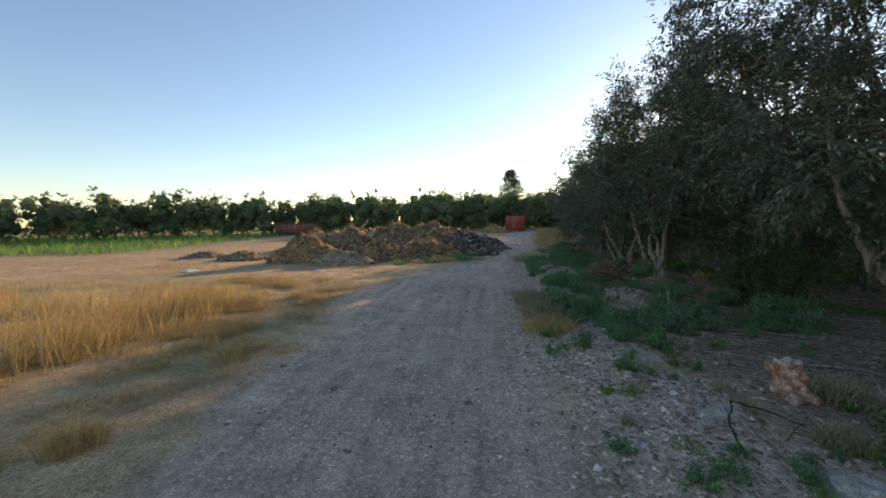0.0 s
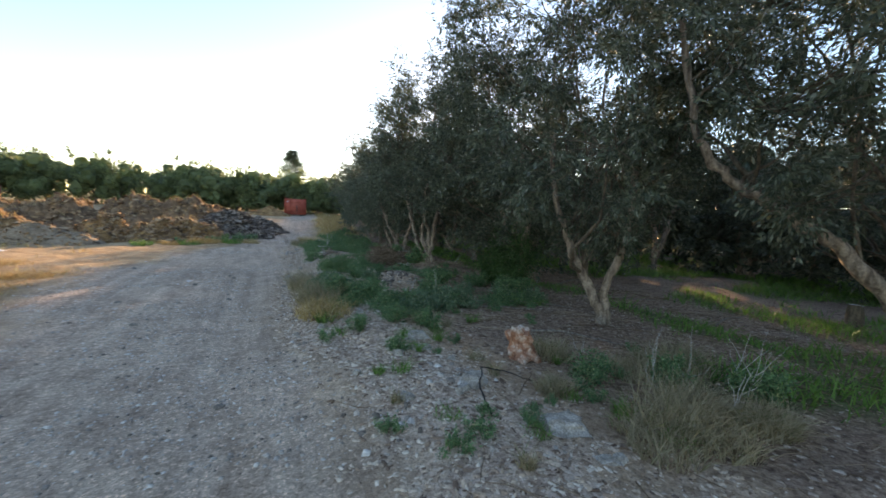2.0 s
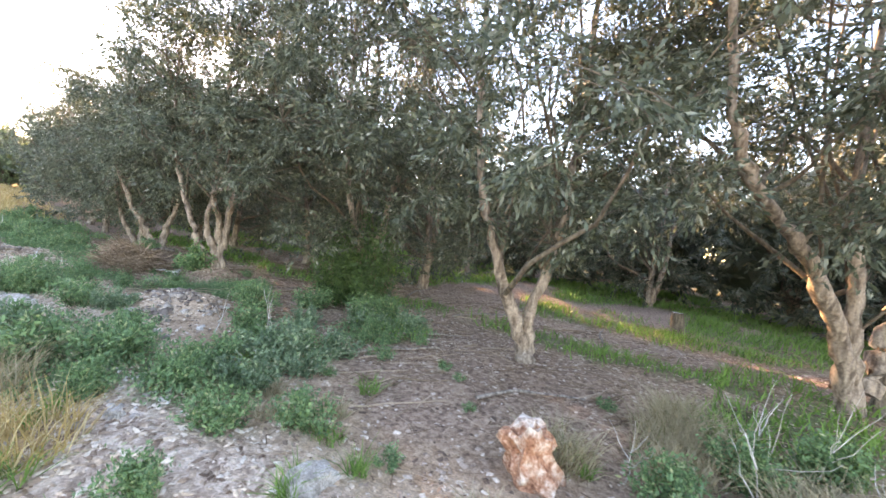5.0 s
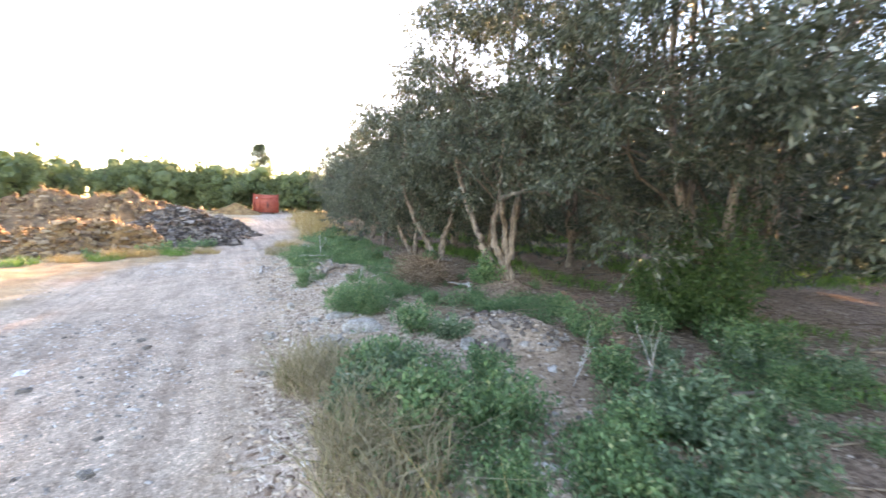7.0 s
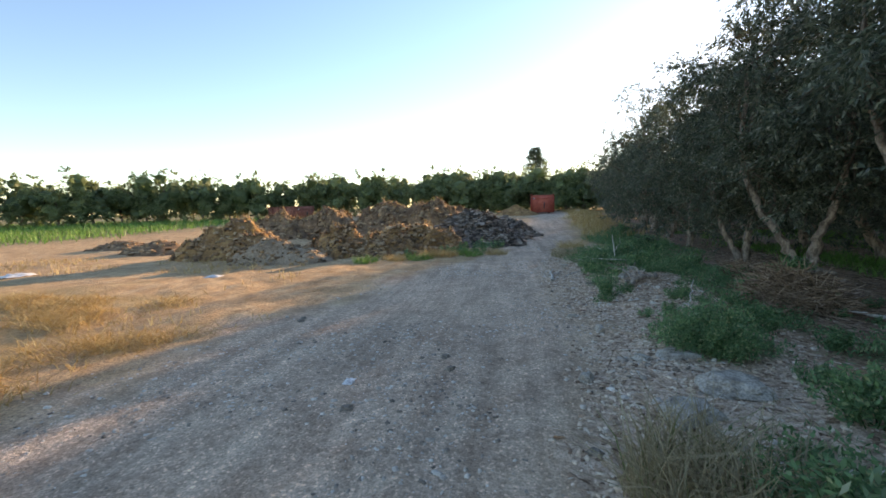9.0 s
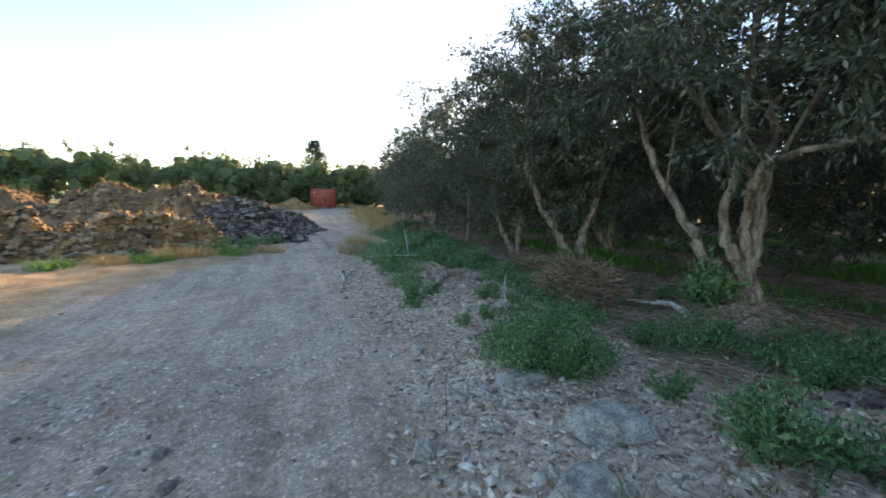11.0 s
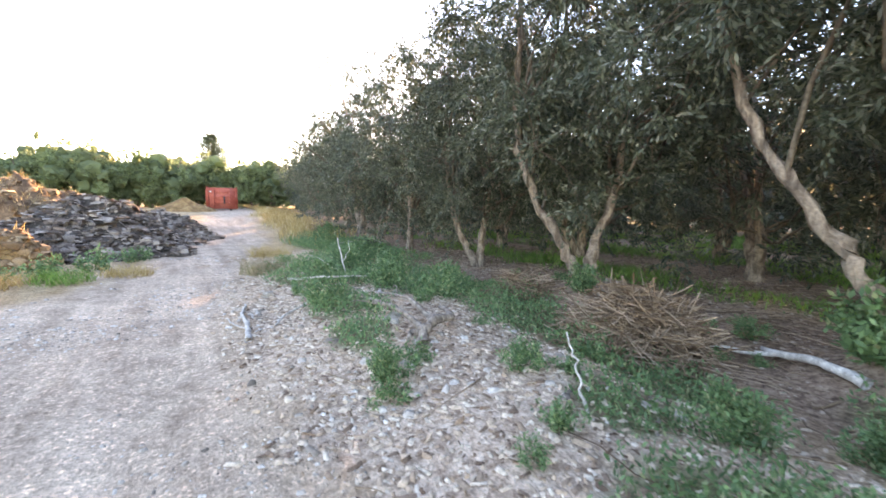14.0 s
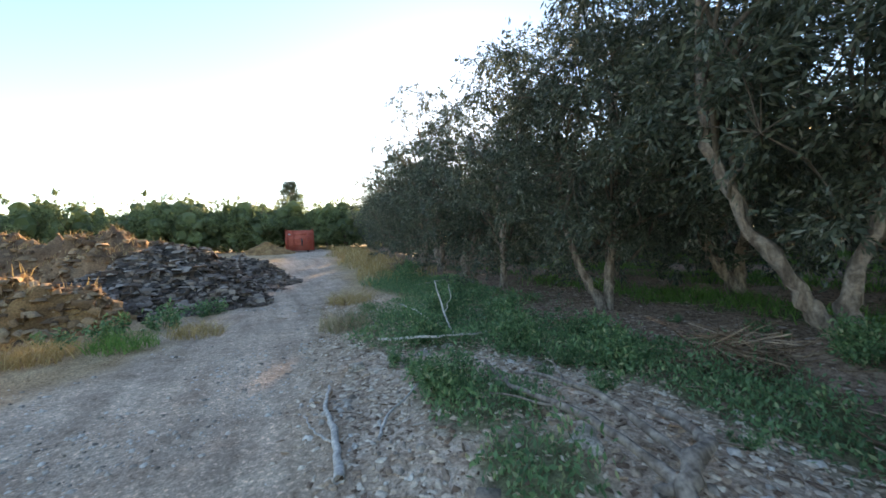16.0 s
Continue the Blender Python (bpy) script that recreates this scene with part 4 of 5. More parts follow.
base = scatter(4.2, 10.5, 6, 20, 300, lambda x, y: zones(x, y)["litter"] * (1 - zones(x, y)["green"]), r)
pieces = []
for p in base:
    a, ln = r.normal(-0.42, 0.4), 0.25 + 0.9 * r.uniform(0, 1) ** 2
    t = np.linspace(-0.5, 0.5, 6)[:, None]
    q = p + t * [ln * math.cos(a), ln * math.sin(a), 0] + r.normal(0, 0.012, (6, 3))
    q[:, 2] = land(q[:, 0], q[:, 1]) + 0.012
    pieces.append(tube(q, np.linspace(1, 0.5, 6) * r.uniform(0.005, 0.014), 4))
stuff("prunings", joined(pieces), BRUSH, "long dry prunings lying across the grove floor", "prunings")

# loose stones, chips and leaf litter
c = scatter(-3.8, 3.0, 4, 27, 50000, lambda x, y: zones(x, y)["road"] * smooth(-0.5, 0.7, fractal(x * 0.8, y * 0.8, 81)), r)
stuff("gravel", lumps(c, 0.011 + 0.035 * r.uniform(0, 1, len(c)) ** 5, r), PEBBLE, "loose grey gravel on the track", "gravel")
c = scatter(1.0, 5.6, 4, 27, 62000, lambda x, y: zones(x, y)["chips"] * (1 - 0.7 * zones(x, y)["green"]), r)
stuff("wood_chips", lumps(c + [0, 0, 0.004], 0.015 + 0.036 * r.uniform(0, 1, len(c)) ** 2.2, r, 0.28, 0.5, 1.35), CHIP, "pale wood chips and shards strewn over the verge", "wood chips")
c = scatter(3.0, 11, 3, 27, 30000, lambda x, y: zones(x, y)["litter"] * (1 - 0.6 * zones(x, y)["green"]) * 0.9, r)
stuff("leaf_litter", lumps(c + [0, 0, 0.004], 0.02 + 0.035 * r.uniform(0, 1, len(c)) ** 2, r, 0.15), LITTERLEAF, "brown leaf litter under the olive trees", "leaf litter")


c = scatter(3.1, 5.2, 12.8, 15.2, 2600, lambda x, y: 0.9 * patch(x, y, 4.05, 13.9, 0.75, 1.0, 88) * smooth(-0.2, 0.4, fractal(x * 1.5, y * 1.5, 89)), r)
stuff("broken_earth", lumps(c + [0, 0, 0.01], 0.02 + 0.08 * r.uniform(0, 1, len(c)) ** 3, r, 0.6, 0.6), DARKCHIP, "dark broken earth crumbling from the berm", "earth")
c = scatter(1.2, 5.0, 4, 27, 5200, lambda x, y: zones(x, y)["chips"] * smooth(-0.1, 0.5, fractal(x * 1.1, y * 1.1, 83)), r)
stuff("pale_stones", lumps(c + [0, 0, 0.008], 0.025 + 0.06 * r.uniform(0, 1, len(c)) ** 4, r, 0.55, 0.3), PEBBLE, "pale stones scattered among the chips", "stones")


# ---- plants of the verge ----
def weed(seed, rad, h, count, leaf, mat, stalks=12, name="weed_clump", label="leafy green weed clump on the verge", category="weed"):
    r = np.random.default_rng(seed)
    top = new(name)
    tagged(top, label, category)
    a, q = r.uniform(0, 2 * np.pi, stalks), np.sqrt(r.uniform(0, 1, stalks))
    tips = np.stack([rad * q * np.cos(a), rad * q * np.sin(a), h * (1.05 - 0.5 * q**2) * r.uniform(0.75, 1.1, stalks)], 1)
    lines = [wobbly(t * [0.35, 0.35, 0.0], t, 5, 0.03, r) for t in tips]
    v, f = joined([tube(p, np.linspace(0.006, 0.002, 5), 3) for p in lines])
    part("stalk", mesh_from("stalk", v, f, SHRUB), top, kind="stuff")
    who, t = r.integers(0, stalks, count), r.uniform(0.15, 1, count) * 4
    lines = np.array(lines)
    lo = np.minimum(t.astype(int), 3)
    p = lines[who, lo] + (lines[who, lo + 1] - lines[who, lo]) * (t - lo)[:, None]
    v, f = leaves(p + r.normal(0, rad * 0.10, p.shape), r.normal(0, 1, p.shape) + [0, 0, 0.4], leaf, leaf * 0.42, r)
    v[:, 2] = np.maximum(v[:, 2], 0.01)
    part("foliage", mesh_from("foliage", v, f, mat), top, kind="stuff")
    return top


def set_down(ob, x, y, turn=0.0, s=1.0, sink=0.01):
    ob.matrix_basis = pose(x, y, on_land(x, y) - sink, 0, 0, turn) @ Matrix.Scale(s, 4)
    return ob


def tuft(x, y, rad, h, n, mat, seed, label, name="grass_tuft"):
    r = np.random.default_rng(seed)
    a, q = r.uniform(0, 2 * np.pi, n), np.sqrt(r.uniform(0, 1, n)) * rad
    b = np.stack([q * np.cos(a), q * np.sin(a), 0 * a], 1)
    v, f = blades(b, h, 0.005, r, 0.7)
    ob = new(name, mesh_from(name, v, f, mat))
    set_down(ob, x, y)
    return tagged(ob, label, "grass tuft")


set_down(weed(600, 0.50, 0.47, 11000, 0.036, WEED, 40, "weed_bush", "large bushy green weed growing through pale chips", "weed"), 2.78, 15.85)
CLUMPS = [weed(610 + k, 0.34, 0.34, 1700, 0.045, WEED, 24) for k in range(3)]
SPOTS = [(2.25, 12.4, 1.3), (2.8, 12.2, 1.2), (2.3, 13.3, 1.2), (3.2, 12.9, 1.0), (3.1, 14.3, 1.1), (4.9, 15.8, 0.7), (4.4, 14.8, 0.7), (3.0, 11.3, 1.0), (2.4, 11.5, 0.8),
         (3.5, 11.6, 1.0), (2.9, 10.4, 0.9), (3.4, 10.0, 0.9), (4.3, 12.4, 1.1), (4.9, 13.3, 1.2), (3.7, 16.7, 0.9), (4.2, 16.2, 0.7), (4.9, 15.1, 0.7), (5.6, 14.5, 0.9), (2.4, 18.4, 0.8), (2.6, 20.5, 1.0),
         (3.1, 22.3, 1.0), (3.8, 21.4, 1.2), (4.2, 20.4, 1.2), (4.4, 22.6, 1.3), (4.9, 21.4, 1.1), (3.9, 23.6, 1.2), (4.7, 24.6, 1.3), (5.3, 26.2, 1.3), (4.9, 28.4, 1.3), (5.6, 30.5, 1.4),
         (6.4, 12.4, 1.3), (6.1, 13.4, 1.2), (6.8, 12.2, 1.2), (5.8, 11.6, 0.9), (5.2, 17.9, 0.8), (5.6, 19.2, 1.0), (2.2, 9.9, 0.7), (4.6, 7.6, 1.0), (5.4, 7.2, 1.1), (6.1, 6.5, 1.2), (2.5, 8.9, 0.6)]
for k, (wx, wy, ws) in enumerate(SPOTS):
    ob = CLUMPS[k] if k < 3 else copy_thing(CLUMPS[k % 3], pose(0, 0, 0))
    set_down(tagged(ob, group="verge weeds"), wx, wy, 71 * k, ws)
THISTLES = [weed(660 + k, 0.36, 0.36, 1500, 0.06, THISTLE, 22, "thistle_clump", "grey-green thistle clump on the pale chips", "weed") for k in range(2)]
for k, (wx, wy, ws) in enumerate([(4.1, 11.5, 1.1), (4.55, 11.8, 1.0), (4.0, 11.0, 0.9), (4.75, 11.2, 0.8), (3.5, 11.0, 0.9), (6.5, 11.5, 1.0), (6.1, 12.1, 1.0), (2.2, 12.9, 1.1), (1.9, 12.8, 0.8), (3.3, 13.9, 0.8), (5.4, 12.7, 0.8)]):
    ob = THISTLES[k] if k < 2 else copy_thing(THISTLES[k % 2], pose(0, 0, 0))
    set_down(tagged(ob, group="verge thistles"), wx, wy, 83 * k, ws)
SMALL = [weed(650 + k, 0.34, 0.32, 520, 0.07, WEED, 10) for k in range(3)]
rw = np.random.default_rng(91)
for k in range(90):
    wy = rw.uniform(5.5, 26)
    wx = float(road_edges(wy)[1]) + rw.uniform(0.4, 5.0)
    set_down(tagged(SMALL[k] if k < 3 else copy_thing(SMALL[k % 3], pose(0, 0, 0)), "small green weed sprouting from the verge", group="verge weeds"), wx, wy, 53 * k, rw.uniform(0.25, 0.6))
for k, (wx, wy, wr, wh) in enumerate([(6.9, 12.9, 0.75, 1.9), (6.7, 13.5, 0.55, 1.3)]):
    set_down(weed(640 + k, wr, wh, 7000, 0.065, SHRUB, 45, "shrub", "dark green shrub growing round an olive trunk", "shrub"), wx, wy)
rg = np.random.default_rng(93)
for k in range(34):
    gy = rg.uniform(5.6, 12.0)
    tuft(float(road_edges(gy)[1]) + rg.uniform(0.5, 3.6), gy, rg.uniform(0.06, 0.14), rg.uniform(0.08, 0.2), 70, GREENGRASS if k % 3 else PALEGRASS, 770 + k, "small sprig of grass among stones and chips")
set_down(weed(645, 0.4, 0.55, 1100, 0.09, WEED, 20, "sucker_shoots", "fresh green shoots at the foot of an olive", "shoots"), 5.55, 16.5)


rt = np.random.default_rng(92)
for k, (gx, gy, gr, gh, gn) in enumerate([(4.4 + rt.uniform(-0.6, 2.0), 6.7 + rt.uniform(-0.7, 1.0), rt.uniform(0.2, 0.4), rt.uniform(0.2, 0.42), 420) for _ in range(13)] + [(4.6, 8.4, 0.3, 0.3, 400)]):
    tuft(gx, gy, gr, gh, gn, PALEGRASS, 700 + k, "tangled half-dry grass tuft under the olives")
for k, (gx, gy, gr, gh, gn) in enumerate([(1.8, 13.6, 0.42, 0.40, 800), (1.95, 12.5, 0.4, 0.38, 700), (1.8, 10.9, 0.45, 0.30, 600), (1.85, 12.0, 0.4, 0.34, 600), (2.4, 23.8, 0.4, 0.3, 400), (3.0, 26.5, 0.5, 0.3, 400), (-3.15, 6.85, 0.26, 0.26, 340), (-3.7, 6.4, 0.3, 0.13, 220), (-3.3, 9.3, 0.3, 0.13, 200), (-4.2, 9.9, 0.35, 0.2, 260), (-2.6, 9.9, 0.3, 0.12, 160), (-1.6, 24.0, 0.5, 0.3, 300)]):
    tuft(gx, gy, gr, gh, gn, DRYGRASS if k % 3 == 2 or gx < 0 else PALEGRASS, 720 + k, "dry straw-coloured grass tuft at the track edge")


# ---- stones ----
def stone(x, y, sx, sy, sz, mat, seed, label, name="stone", turn=0.0, sink=0.04, rough=1.0, lean=0.0):
    bm = bmesh.new()
    bmesh.ops.create_icosphere(bm, subdivisions=3, radius=1.0)
    noise.seed_set(seed)
    for v in bm.verts:
        p = v.co.normalized()
        q = Vector((max(-0.75, min(0.75, p.x)), max(-0.75, min(0.75, p.y)), max(-0.7, min(0.7, p.z)))) * 1.25
        q *= 1 + rough * (0.34 * noise.noise(p * 1.7 + Vector((seed, 0, 0))) + 0.17 * noise.noise(p * 3.9 + Vector((0, seed, 0))) + 0.08 * noise.noise(p * 9))
        q.x += lean * (0.9 - q.z)
        q.x, q.y = q.x * (1.15 - 0.25 * q.z), q.y * (1.15 - 0.25 * q.z)
        v.co = Vector((q.x * sx / 2, q.y * sy / 2, q.z * sz / 2 + sz / 2 - sink))
    me = bpy.data.meshes.new(name)
    bm.to_mesh(me)
    bm.free()
    me.materials.append(mat)
    ob = new(name, me)
    ob.matrix_basis = pose(x, y, on_land(x, y), 0, 0, turn)
    return tagged(ob, label, "stone")


stone(4.1, 8.5, 0.33, 0.27, 0.44, REDSTONE, 3, "upright rusty boulder with a weathered white top", "boulder", -30, rough=1.7, lean=0.22)
stone(2.92, 9.4, 0.30, 0.2, 0.13, LIMESTONE, 4, "flat pale stone on the chips", turn=10)
stone(3.0, 7.72, 0.26, 0.2, 0.15, LIMESTONE, 5, "pale rounded stone beside the track", turn=40)
stone(3.45, 6.75, 0.36, 0.26, 0.17, LIMESTONE, 6, "white rounded stone near dry grass", turn=-20)
stone(2.08, 14.5, 0.32, 0.25, 0.15, LIMESTONE, 7, "flat-topped grey limestone block half sunk in chips", turn=25)
stone(2.58, 14.9, 0.40, 0.28, 0.17, LIMESTONE, 8, "rough grey limestone block among chips", turn=-15)
stone(2.5, 15.75, 0.34, 0.22, 0.10, LIMESTONE, 9, "flat pale stone beside the weeds", turn=5)
stone(3.4, 13.6, 0.2, 0.15, 0.1, LIMESTONE, 10, "pale stone in green weeds", turn=60)
stone(6.45, 15.4, 0.16, 0.12, 0.08, LIMESTONE, 11, "small white stone on leaf litter")
rs = np.random.default_rng(88)
for k in range(26):
    yy = rs.uniform(5, 24)
    stone(float(road_edges(yy)[1]) + rs.uniform(-0.2, 2.2), yy, rs.uniform(0.07, 0.17), rs.uniform(0.06, 0.13), rs.uniform(0.05, 0.09), LIMESTONE, 20 + k, "small pale stone on the verge", turn=rs.uniform(0, 180), sink=0.015)
for k, (cx, cy) in enumerate([(-1.53, 12.9), (-2.24, 9.12), (0.1, 15.62), (0.26, 12.86), (-2.2, 16.8), (-0.52, 14.4), (0.2, 15.3), (-2.24, 16.94), (1.33, 14.0), (-0.9, 11.2), (0.5, 8.1), (-1.2, 8.4)]):
    stone(cx, cy, 0.085, 0.065, 0.04, GREYEARTH, 60 + k, "dry earth clod on the track", "earth_clod", 40 * k, 0.012)


# ---- dead wood ----
def stick(name, lines, mat, label, category="branch"):
    """A fallen branch: tapered tubes lying on the ground. lines: (points, thickness)."""
    r = np.random.default_rng(len(name) + len(lines) * 7 + int(abs(lines[0][0][0][0]) * 10))
    ax, ay = lines[0][0][0][:2]
    az = on_land(ax, ay)
    top = thing(name, ax, ay, az, label, category)
    for k, (pts, th) in enumerate(lines):
        p = np.array(pts, float)
        t = np.linspace(0, len(p) - 1, 4 * len(p))
        q = np.stack([np.interp(t, np.arange(len(p)), p[:, a]) for a in range(3)], 1)
        q[:, 2] += land(q[:, 0], q[:, 1]) - az + th * 0.8
        q[:, :2] += r.normal(0, 0.008, (len(q), 2))
        v, f = tube(q - [ax, ay, 0], th * np.linspace(1, 0.45, len(q)) * r.uniform(0.85, 1.15, len(q)), 7)
        ends = np.array([[0, 1, 2, 3], [3, 4, 5, 6]])
        part("branch" if k == 0 else "side_branch", mesh_from("branch", v, np.concatenate([f, ends, ends + len(v) - 7]), mat, True), top)
    return top


stick("white_stick", [([(1.66, 19.85, 0), (1.72, 20.4, 0.01), (1.72, 20.9, 0.0), (1.82, 21.4, 0.0)], 0.03), ([(1.70, 20.3, 0), (1.58, 20.6, 0.02), (1.56, 20.85, 0.01)], 0.010)], DEADWOOD, "bleached bare branch lying on the track", "stick")
stick("dead_branch", [([(3.45, 22.2, 0.05), (3.52, 22.7, 0.3), (3.55, 23.0, 0.62)], 0.016), ([(3.45, 22.3, 0.1), (3.25, 22.9, 0.22), (3.1, 23.3, 0.3)], 0.010), ([(3.5, 22.6, 0.25), (3.7, 22.8, 0.45), (3.72, 22.9, 0.6)], 0.008)], DEADWOOD, "white dead branch sticking up out of green weeds")
stick("fallen_limb", [([(2.84, 18.66, 0.0), (2.9, 18.76, 0.05), (3.08, 18.84, 0.08), (3.3, 18.92, 0.06), (3.38, 19.08, 0.04), (3.42, 19.3, 0.03)], 0.055), ([(2.93, 18.78, 0.05), (2.9, 19.3, 0.1), (2.87, 20.04, 0.09), (3.14, 20.85, 0.04)], 0.03), ([(3.08, 18.86, 0.07), (3.14, 19.4, 0.1), (3.18, 19.95, 0.08), (3.21, 20.5, 0.03)], 0.025),
                      ([(2.92, 18.8, 0.04), (2.82, 18.82, 0.05), (2.76, 18.78, 0.0)], 0.035), ([(2.89, 19.5, 0.1), (2.74, 19.9, 0.12), (2.72, 20.2, 0.05)], 0.010), ([(3.17, 19.8, 0.08), (3.35, 20.2, 0.16), (3.4, 20.5, 0.1)], 0.009)], LOGBARK, "grey-brown fallen olive limb with long bare side branches")
stick("fallen_branch", [([(1.95, 20.15, 0), (2.1, 20.45, 0.03), (2.51, 20.85, 0.05), (2.7, 21.0, 0.05)], 0.012)], DEADWOOD, "thin bare twig on the pale chips")
stick("upright_stick", [([(3.25, 17.3, 0.0), (3.22, 17.35, 0.13), (3.28, 17.45, 0.26), (3.36, 17.6, 0.38)], 0.011)], DEADWOOD, "pale curved stick poking out of the weeds")
stick("log", [([(5.15, 16.45, 0.04), (5.35, 16.8, 0.05), (5.55, 17.2, 0.04)], 0.05), ([(5.5, 17.1, 0.05), (5.3, 17.4, 0.04), (5.1, 17.6, 0.02)], 0.028)], DEADWOOD, "weathered grey log on the grove floor", "log")
stick("log", [([(5.6, 19.0, 0.03), (5.9, 19.15, 0.05), (6.2, 19.1, 0.04)], 0.06)], LOGBARK, "dark cut log beside the brush pile", "log")
stick("fallen_branch", [([(5.0, 28.0, 0.02), (5.8, 28.3, 0.08), (6.6, 28.2, 0.06)], 0.03)], DEADWOOD, "bleached branch under the trees")
stick("fallen_branch", [([(2.6, 22.6, 0.05), (3.0, 22.0, 0.12), (3.6, 21.9, 0.10), (4.0, 22.2, 0.05)], 0.02)], DEADWOOD, "curved bleached branch across the verge")
for k, (bx, by, dx, dy) in enumerate([(4.6, 11.2, 1.5, -0.6), (5.2, 11.8, 2.0, -0.9), (8.3, 11.8, 1.8, -0.7), (9.0, 13.6, 1.6, 0.4), (9.6, 15.2, -1.2, 0.7), (8.6, 17.0, 1.5, 0.5), (11, 21, 1.6, -0.3), (9.2, 9.0, 1.6, 0.4), (10.4, 19.8, 1.6, 0.5), (5.0, 9.4, 1.2, -0.8)]):
    stick("fallen_branch", [([(bx, by, 0.01), (bx + dx * 0.5, by + dy * 0.5 + 0.12, 0.04), (bx + dx, by + dy, 0.01)], 0.022)], LOGBARK, "dead branch on the grove floor")
stick("hose", [([(2.85, 7.05, 0.0), (2.9, 7.4, 0.12), (3.1, 7.72, 0.17), (3.45, 7.78, 0.12), (3.85, 7.7, 0.0)], 0.010)], RUBBER, "bent piece of black irrigation hose", "hose")


def brush_pile(x, y, rx, ry, h, n, seed):
    r = np.random.default_rng(seed)
    top = thing("brush_pile", x, y, on_land(x, y), "tangled pile of dry brown prunings", "brush pile")
    pieces = []
    for _ in range(n):
        a, q = r.uniform(0, 2 * np.pi), math.sqrt(r.uniform(0, 1))
        m = np.array([rx * q * math.cos(a), ry * q * math.sin(a), h * (1 - q * q) * r.uniform(0.1, 1)])
        d = r.normal(0, 1, 3) * [1, 1, 0.35]
        d *= r.uniform(0.15, 0.45) / np.linalg.norm(d)
        p = wobbly(m - d, m + d, 4, 0.05, r)
        p[:, 2] = np.maximum(p[:, 2], 0.01)
        pieces.append(tube(p, np.linspace(0.0075, 0.003, 4), 3))
    v, f = joined(pieces)
    part("brushwood", mesh_from("brushwood", v, f, BRUSH), top, kind="stuff")


brush_pile(4.85, 18.0, 0.6, 0.55, 0.52, 1500, 41)
brush_pile(5.25, 19.9, 0.38, 0.35, 0.26, 260, 42)
brush_pile(6.0, 32.0, 0.6, 0.6, 0.5, 250, 43)


def stump(x, y):
    r = np.random.default_rng(5)
    top = thing("tree_stump", x, y, on_land(x, y), "cut dark olive stump in a sunlit patch", "stump")
    p = np.array([[0, 0, -0.05], [0.01, 0, 0.12], [0.03, 0.02, 0.3], [0.04, 0.03, 0.5]])
    v, f = tube(p, [0.2, 0.16, 0.14, 0.12], 10)
    v += r.normal(0, 0.012, v.shape)
    part("bole", mesh_from("bole", v, f, TWIG, True), top)
    n = 10
    rim = v[-n:]
    cv = np.concatenate([rim + [0, 0, 0.003], rim.mean(0, keepdims=True) + [0, 0, 0.01]])
    part("cut_face", mesh_from("cut_face", cv, np.array([[k, (k + 1) % n, n] for k in range(n)]), DEADWOOD), top, "pale sawn wood")


stump(12.3, 8.1)


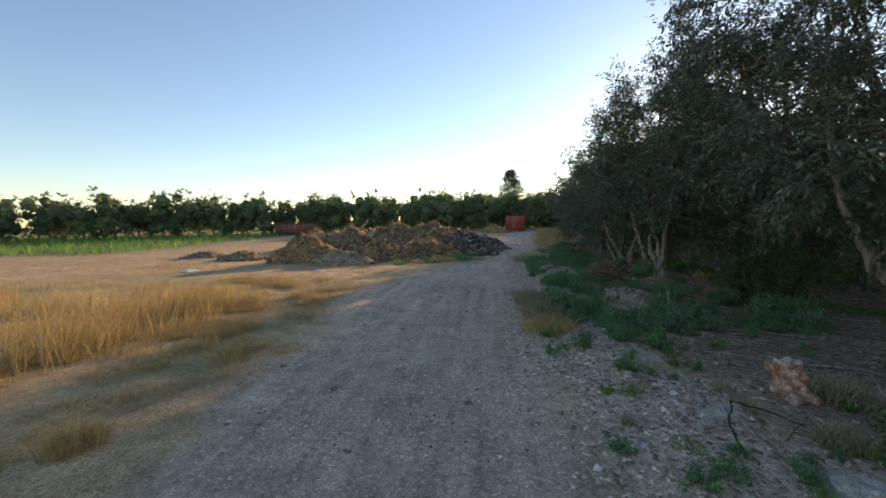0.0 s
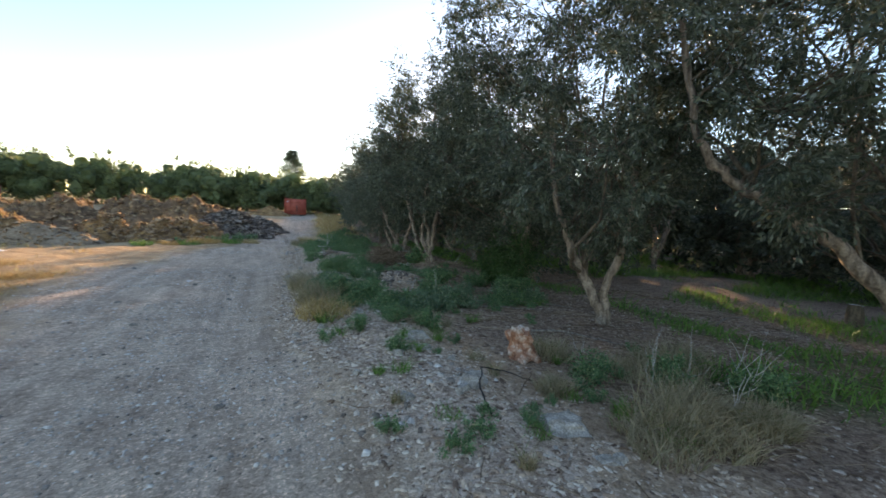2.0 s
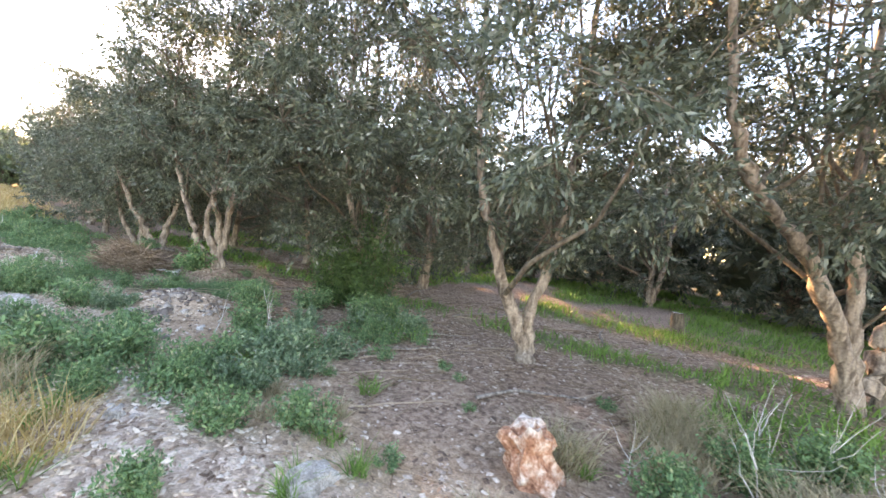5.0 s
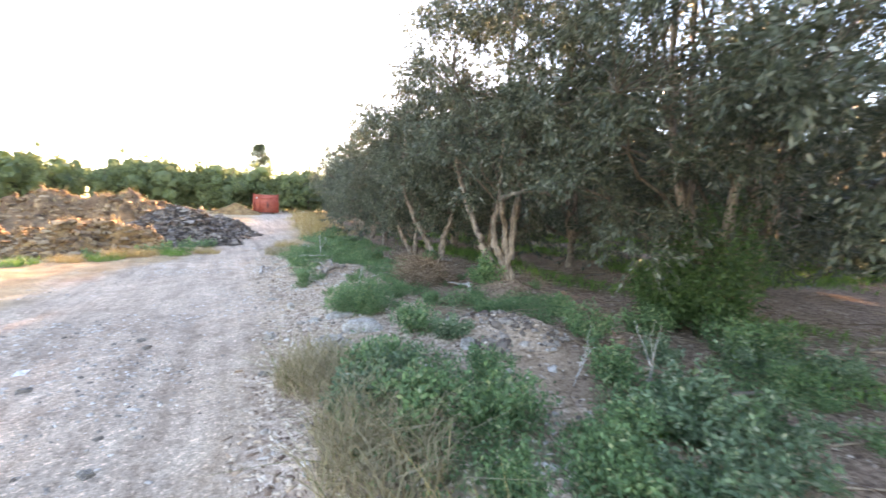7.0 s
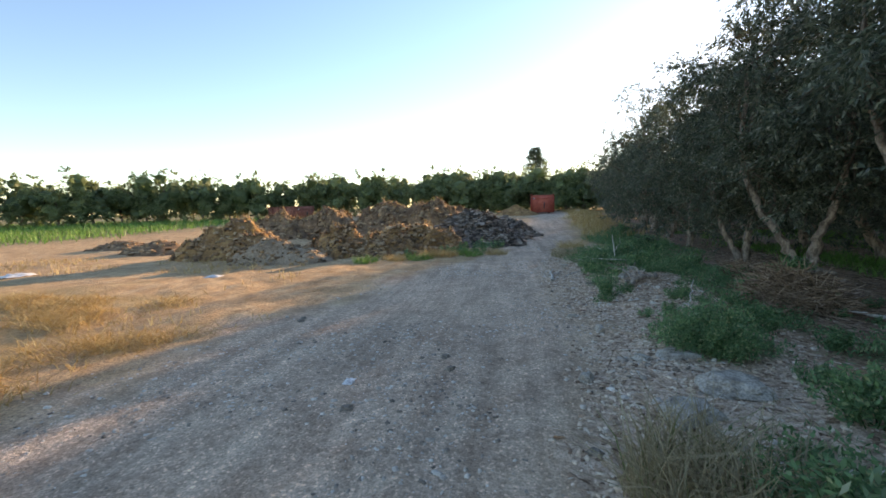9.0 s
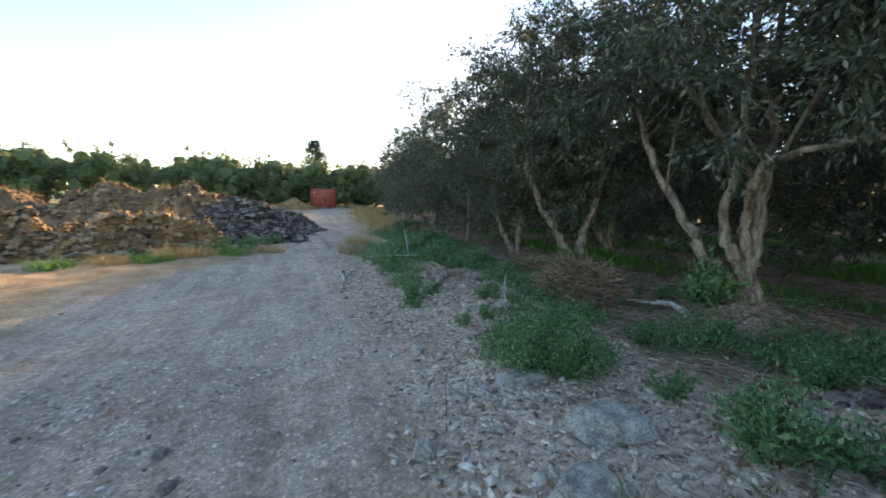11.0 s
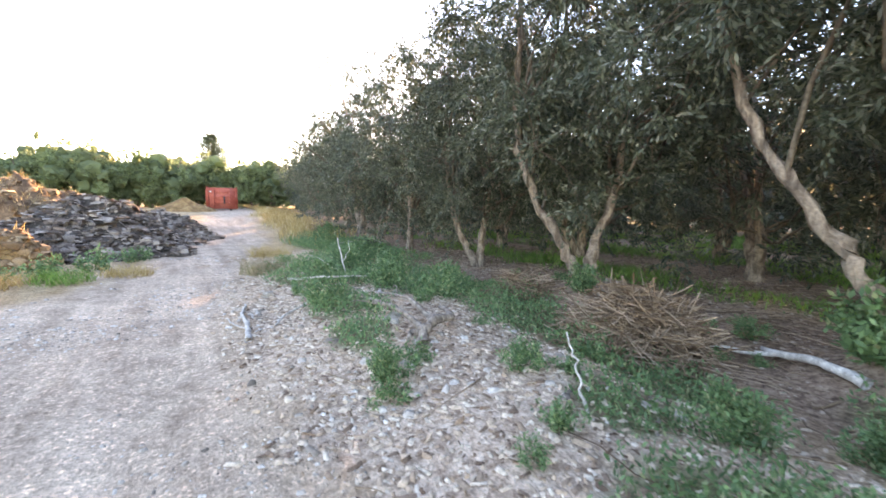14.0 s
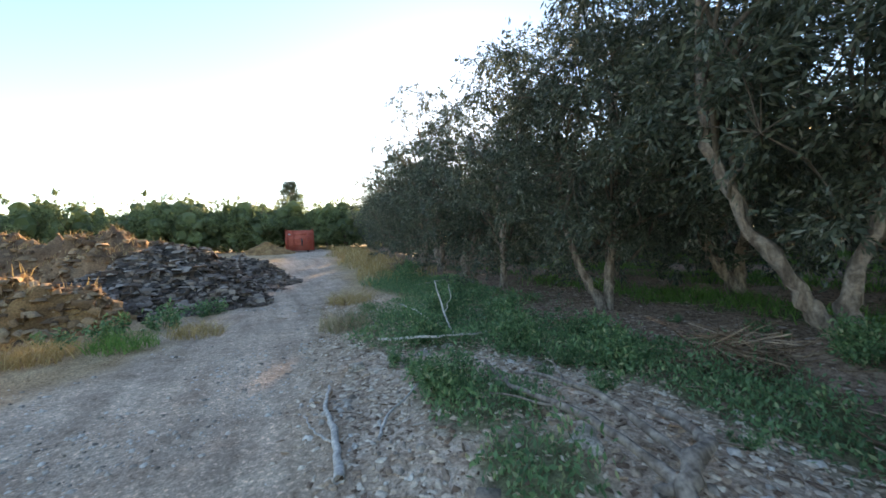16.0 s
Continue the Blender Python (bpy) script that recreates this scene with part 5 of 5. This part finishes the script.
def litter_bag(x, y, s, label, seed):
    r = np.random.default_rng(seed)
    g = np.linspace(-1, 1, 9)
    X, Y = np.meshgrid(g, g, indexing="ij")
    z = 0.25 * (1 - X.ravel() ** 2) * (1 - Y.ravel() ** 2) + 0.08 * r.normal(0, 1, 81) * 0.6
    v = np.stack([X.ravel() * s, Y.ravel() * s * 0.7, np.maximum(z, 0.02) * s], 1)
    i, j = np.meshgrid(np.arange(8), np.arange(8), indexing="ij")
    f = np.stack([i * 9 + j, (i + 1) * 9 + j, (i + 1) * 9 + j + 1, i * 9 + j + 1], -1).reshape(-1, 4)
    ob = new("litter", mesh_from("litter", v, f, WHITE, True))
    ob.matrix_basis = pose(x, y, on_land(x, y) + 0.005, 0, 0, seed * 31)
    md = ob.modifiers.new("thickness", "SOLIDIFY")
    md.thickness = 0.004
    tagged(ob, label, "litter")


litter_bag(-0.7, 14.9, 0.07, "crumpled white plastic scrap on the track", 3)
# unidentified far white object, given the shape of a crumpled sheet
litter_bag(9.0, 62.0, 0.9, "unidentified white object by the far trees", 4)
litter_bag(-6.45, 20.4, 0.2, "pale scrap lying on the bare earth", 6)
litter_bag(-12.5, 20.5, 0.35, "pale scrap on the dry yard", 8)


def dry_stalk(x, y, h, seed):
    """A tall dead weed with a few forked stems."""
    r = np.random.default_rng(seed)
    top = thing("dry_stalk", x, y, on_land(x, y) - 0.01, "tall pale dead weed stalk among grass", "dead weed")
    main = np.array([r.normal(0, 0.16) * h, r.normal(0, 0.16) * h, h])
    for k in range(4):
        a = np.zeros(3) if k == 0 else main * r.uniform(0.15, 0.5)
        b = main if k == 0 else a + np.array([r.normal(0, 0.25) * h, r.normal(0, 0.25) * h, h * r.uniform(0.3, 0.6)])
        v, f = tube(wobbly(a, b, 6, 0.02, r), np.linspace(0.0045, 0.0015, 6), 5)
        part("stem", mesh_from("stem", v, f, DEADWOOD, True), top)


for k, (sx, sy, sh) in enumerate([(5.0, 7.1, 0.75), (5.5, 7.0, 0.85), (6.0, 6.6, 0.9), (4.7, 7.9, 0.5), (6.4, 7.0, 0.7), (4.35, 12.05, 0.75), (3.9, 12.5, 0.6), (5.3, 6.4, 0.6)]):
    dry_stalk(sx, sy, sh, 800 + k)

for k, (wx, wy, ws) in enumerate([(-0.7, 25.1, 1.1), (-0.2, 25.7, 1.2), (0.35, 26.6, 1.0), (-1.3, 24.6, 0.9), (-2.4, 24.1, 0.8), (0.9, 27.8, 0.8)]):
    set_down(tagged(copy_thing(SMALL[k % 3], pose(0, 0, 0)), "low green weed at the foot of a heap", group="heap weeds"), wx, wy, 47 * k, ws)
for k in range(6):
    tuft(-3.4 + 0.75 * k, 22.9 + 0.35 * k + 0.2 * math.sin(3 * k), 0.4, 0.22, 350, DRYGRASS if k % 2 else GREENGRASS, 760 + k, "yellowing grass fringe below the heaps")
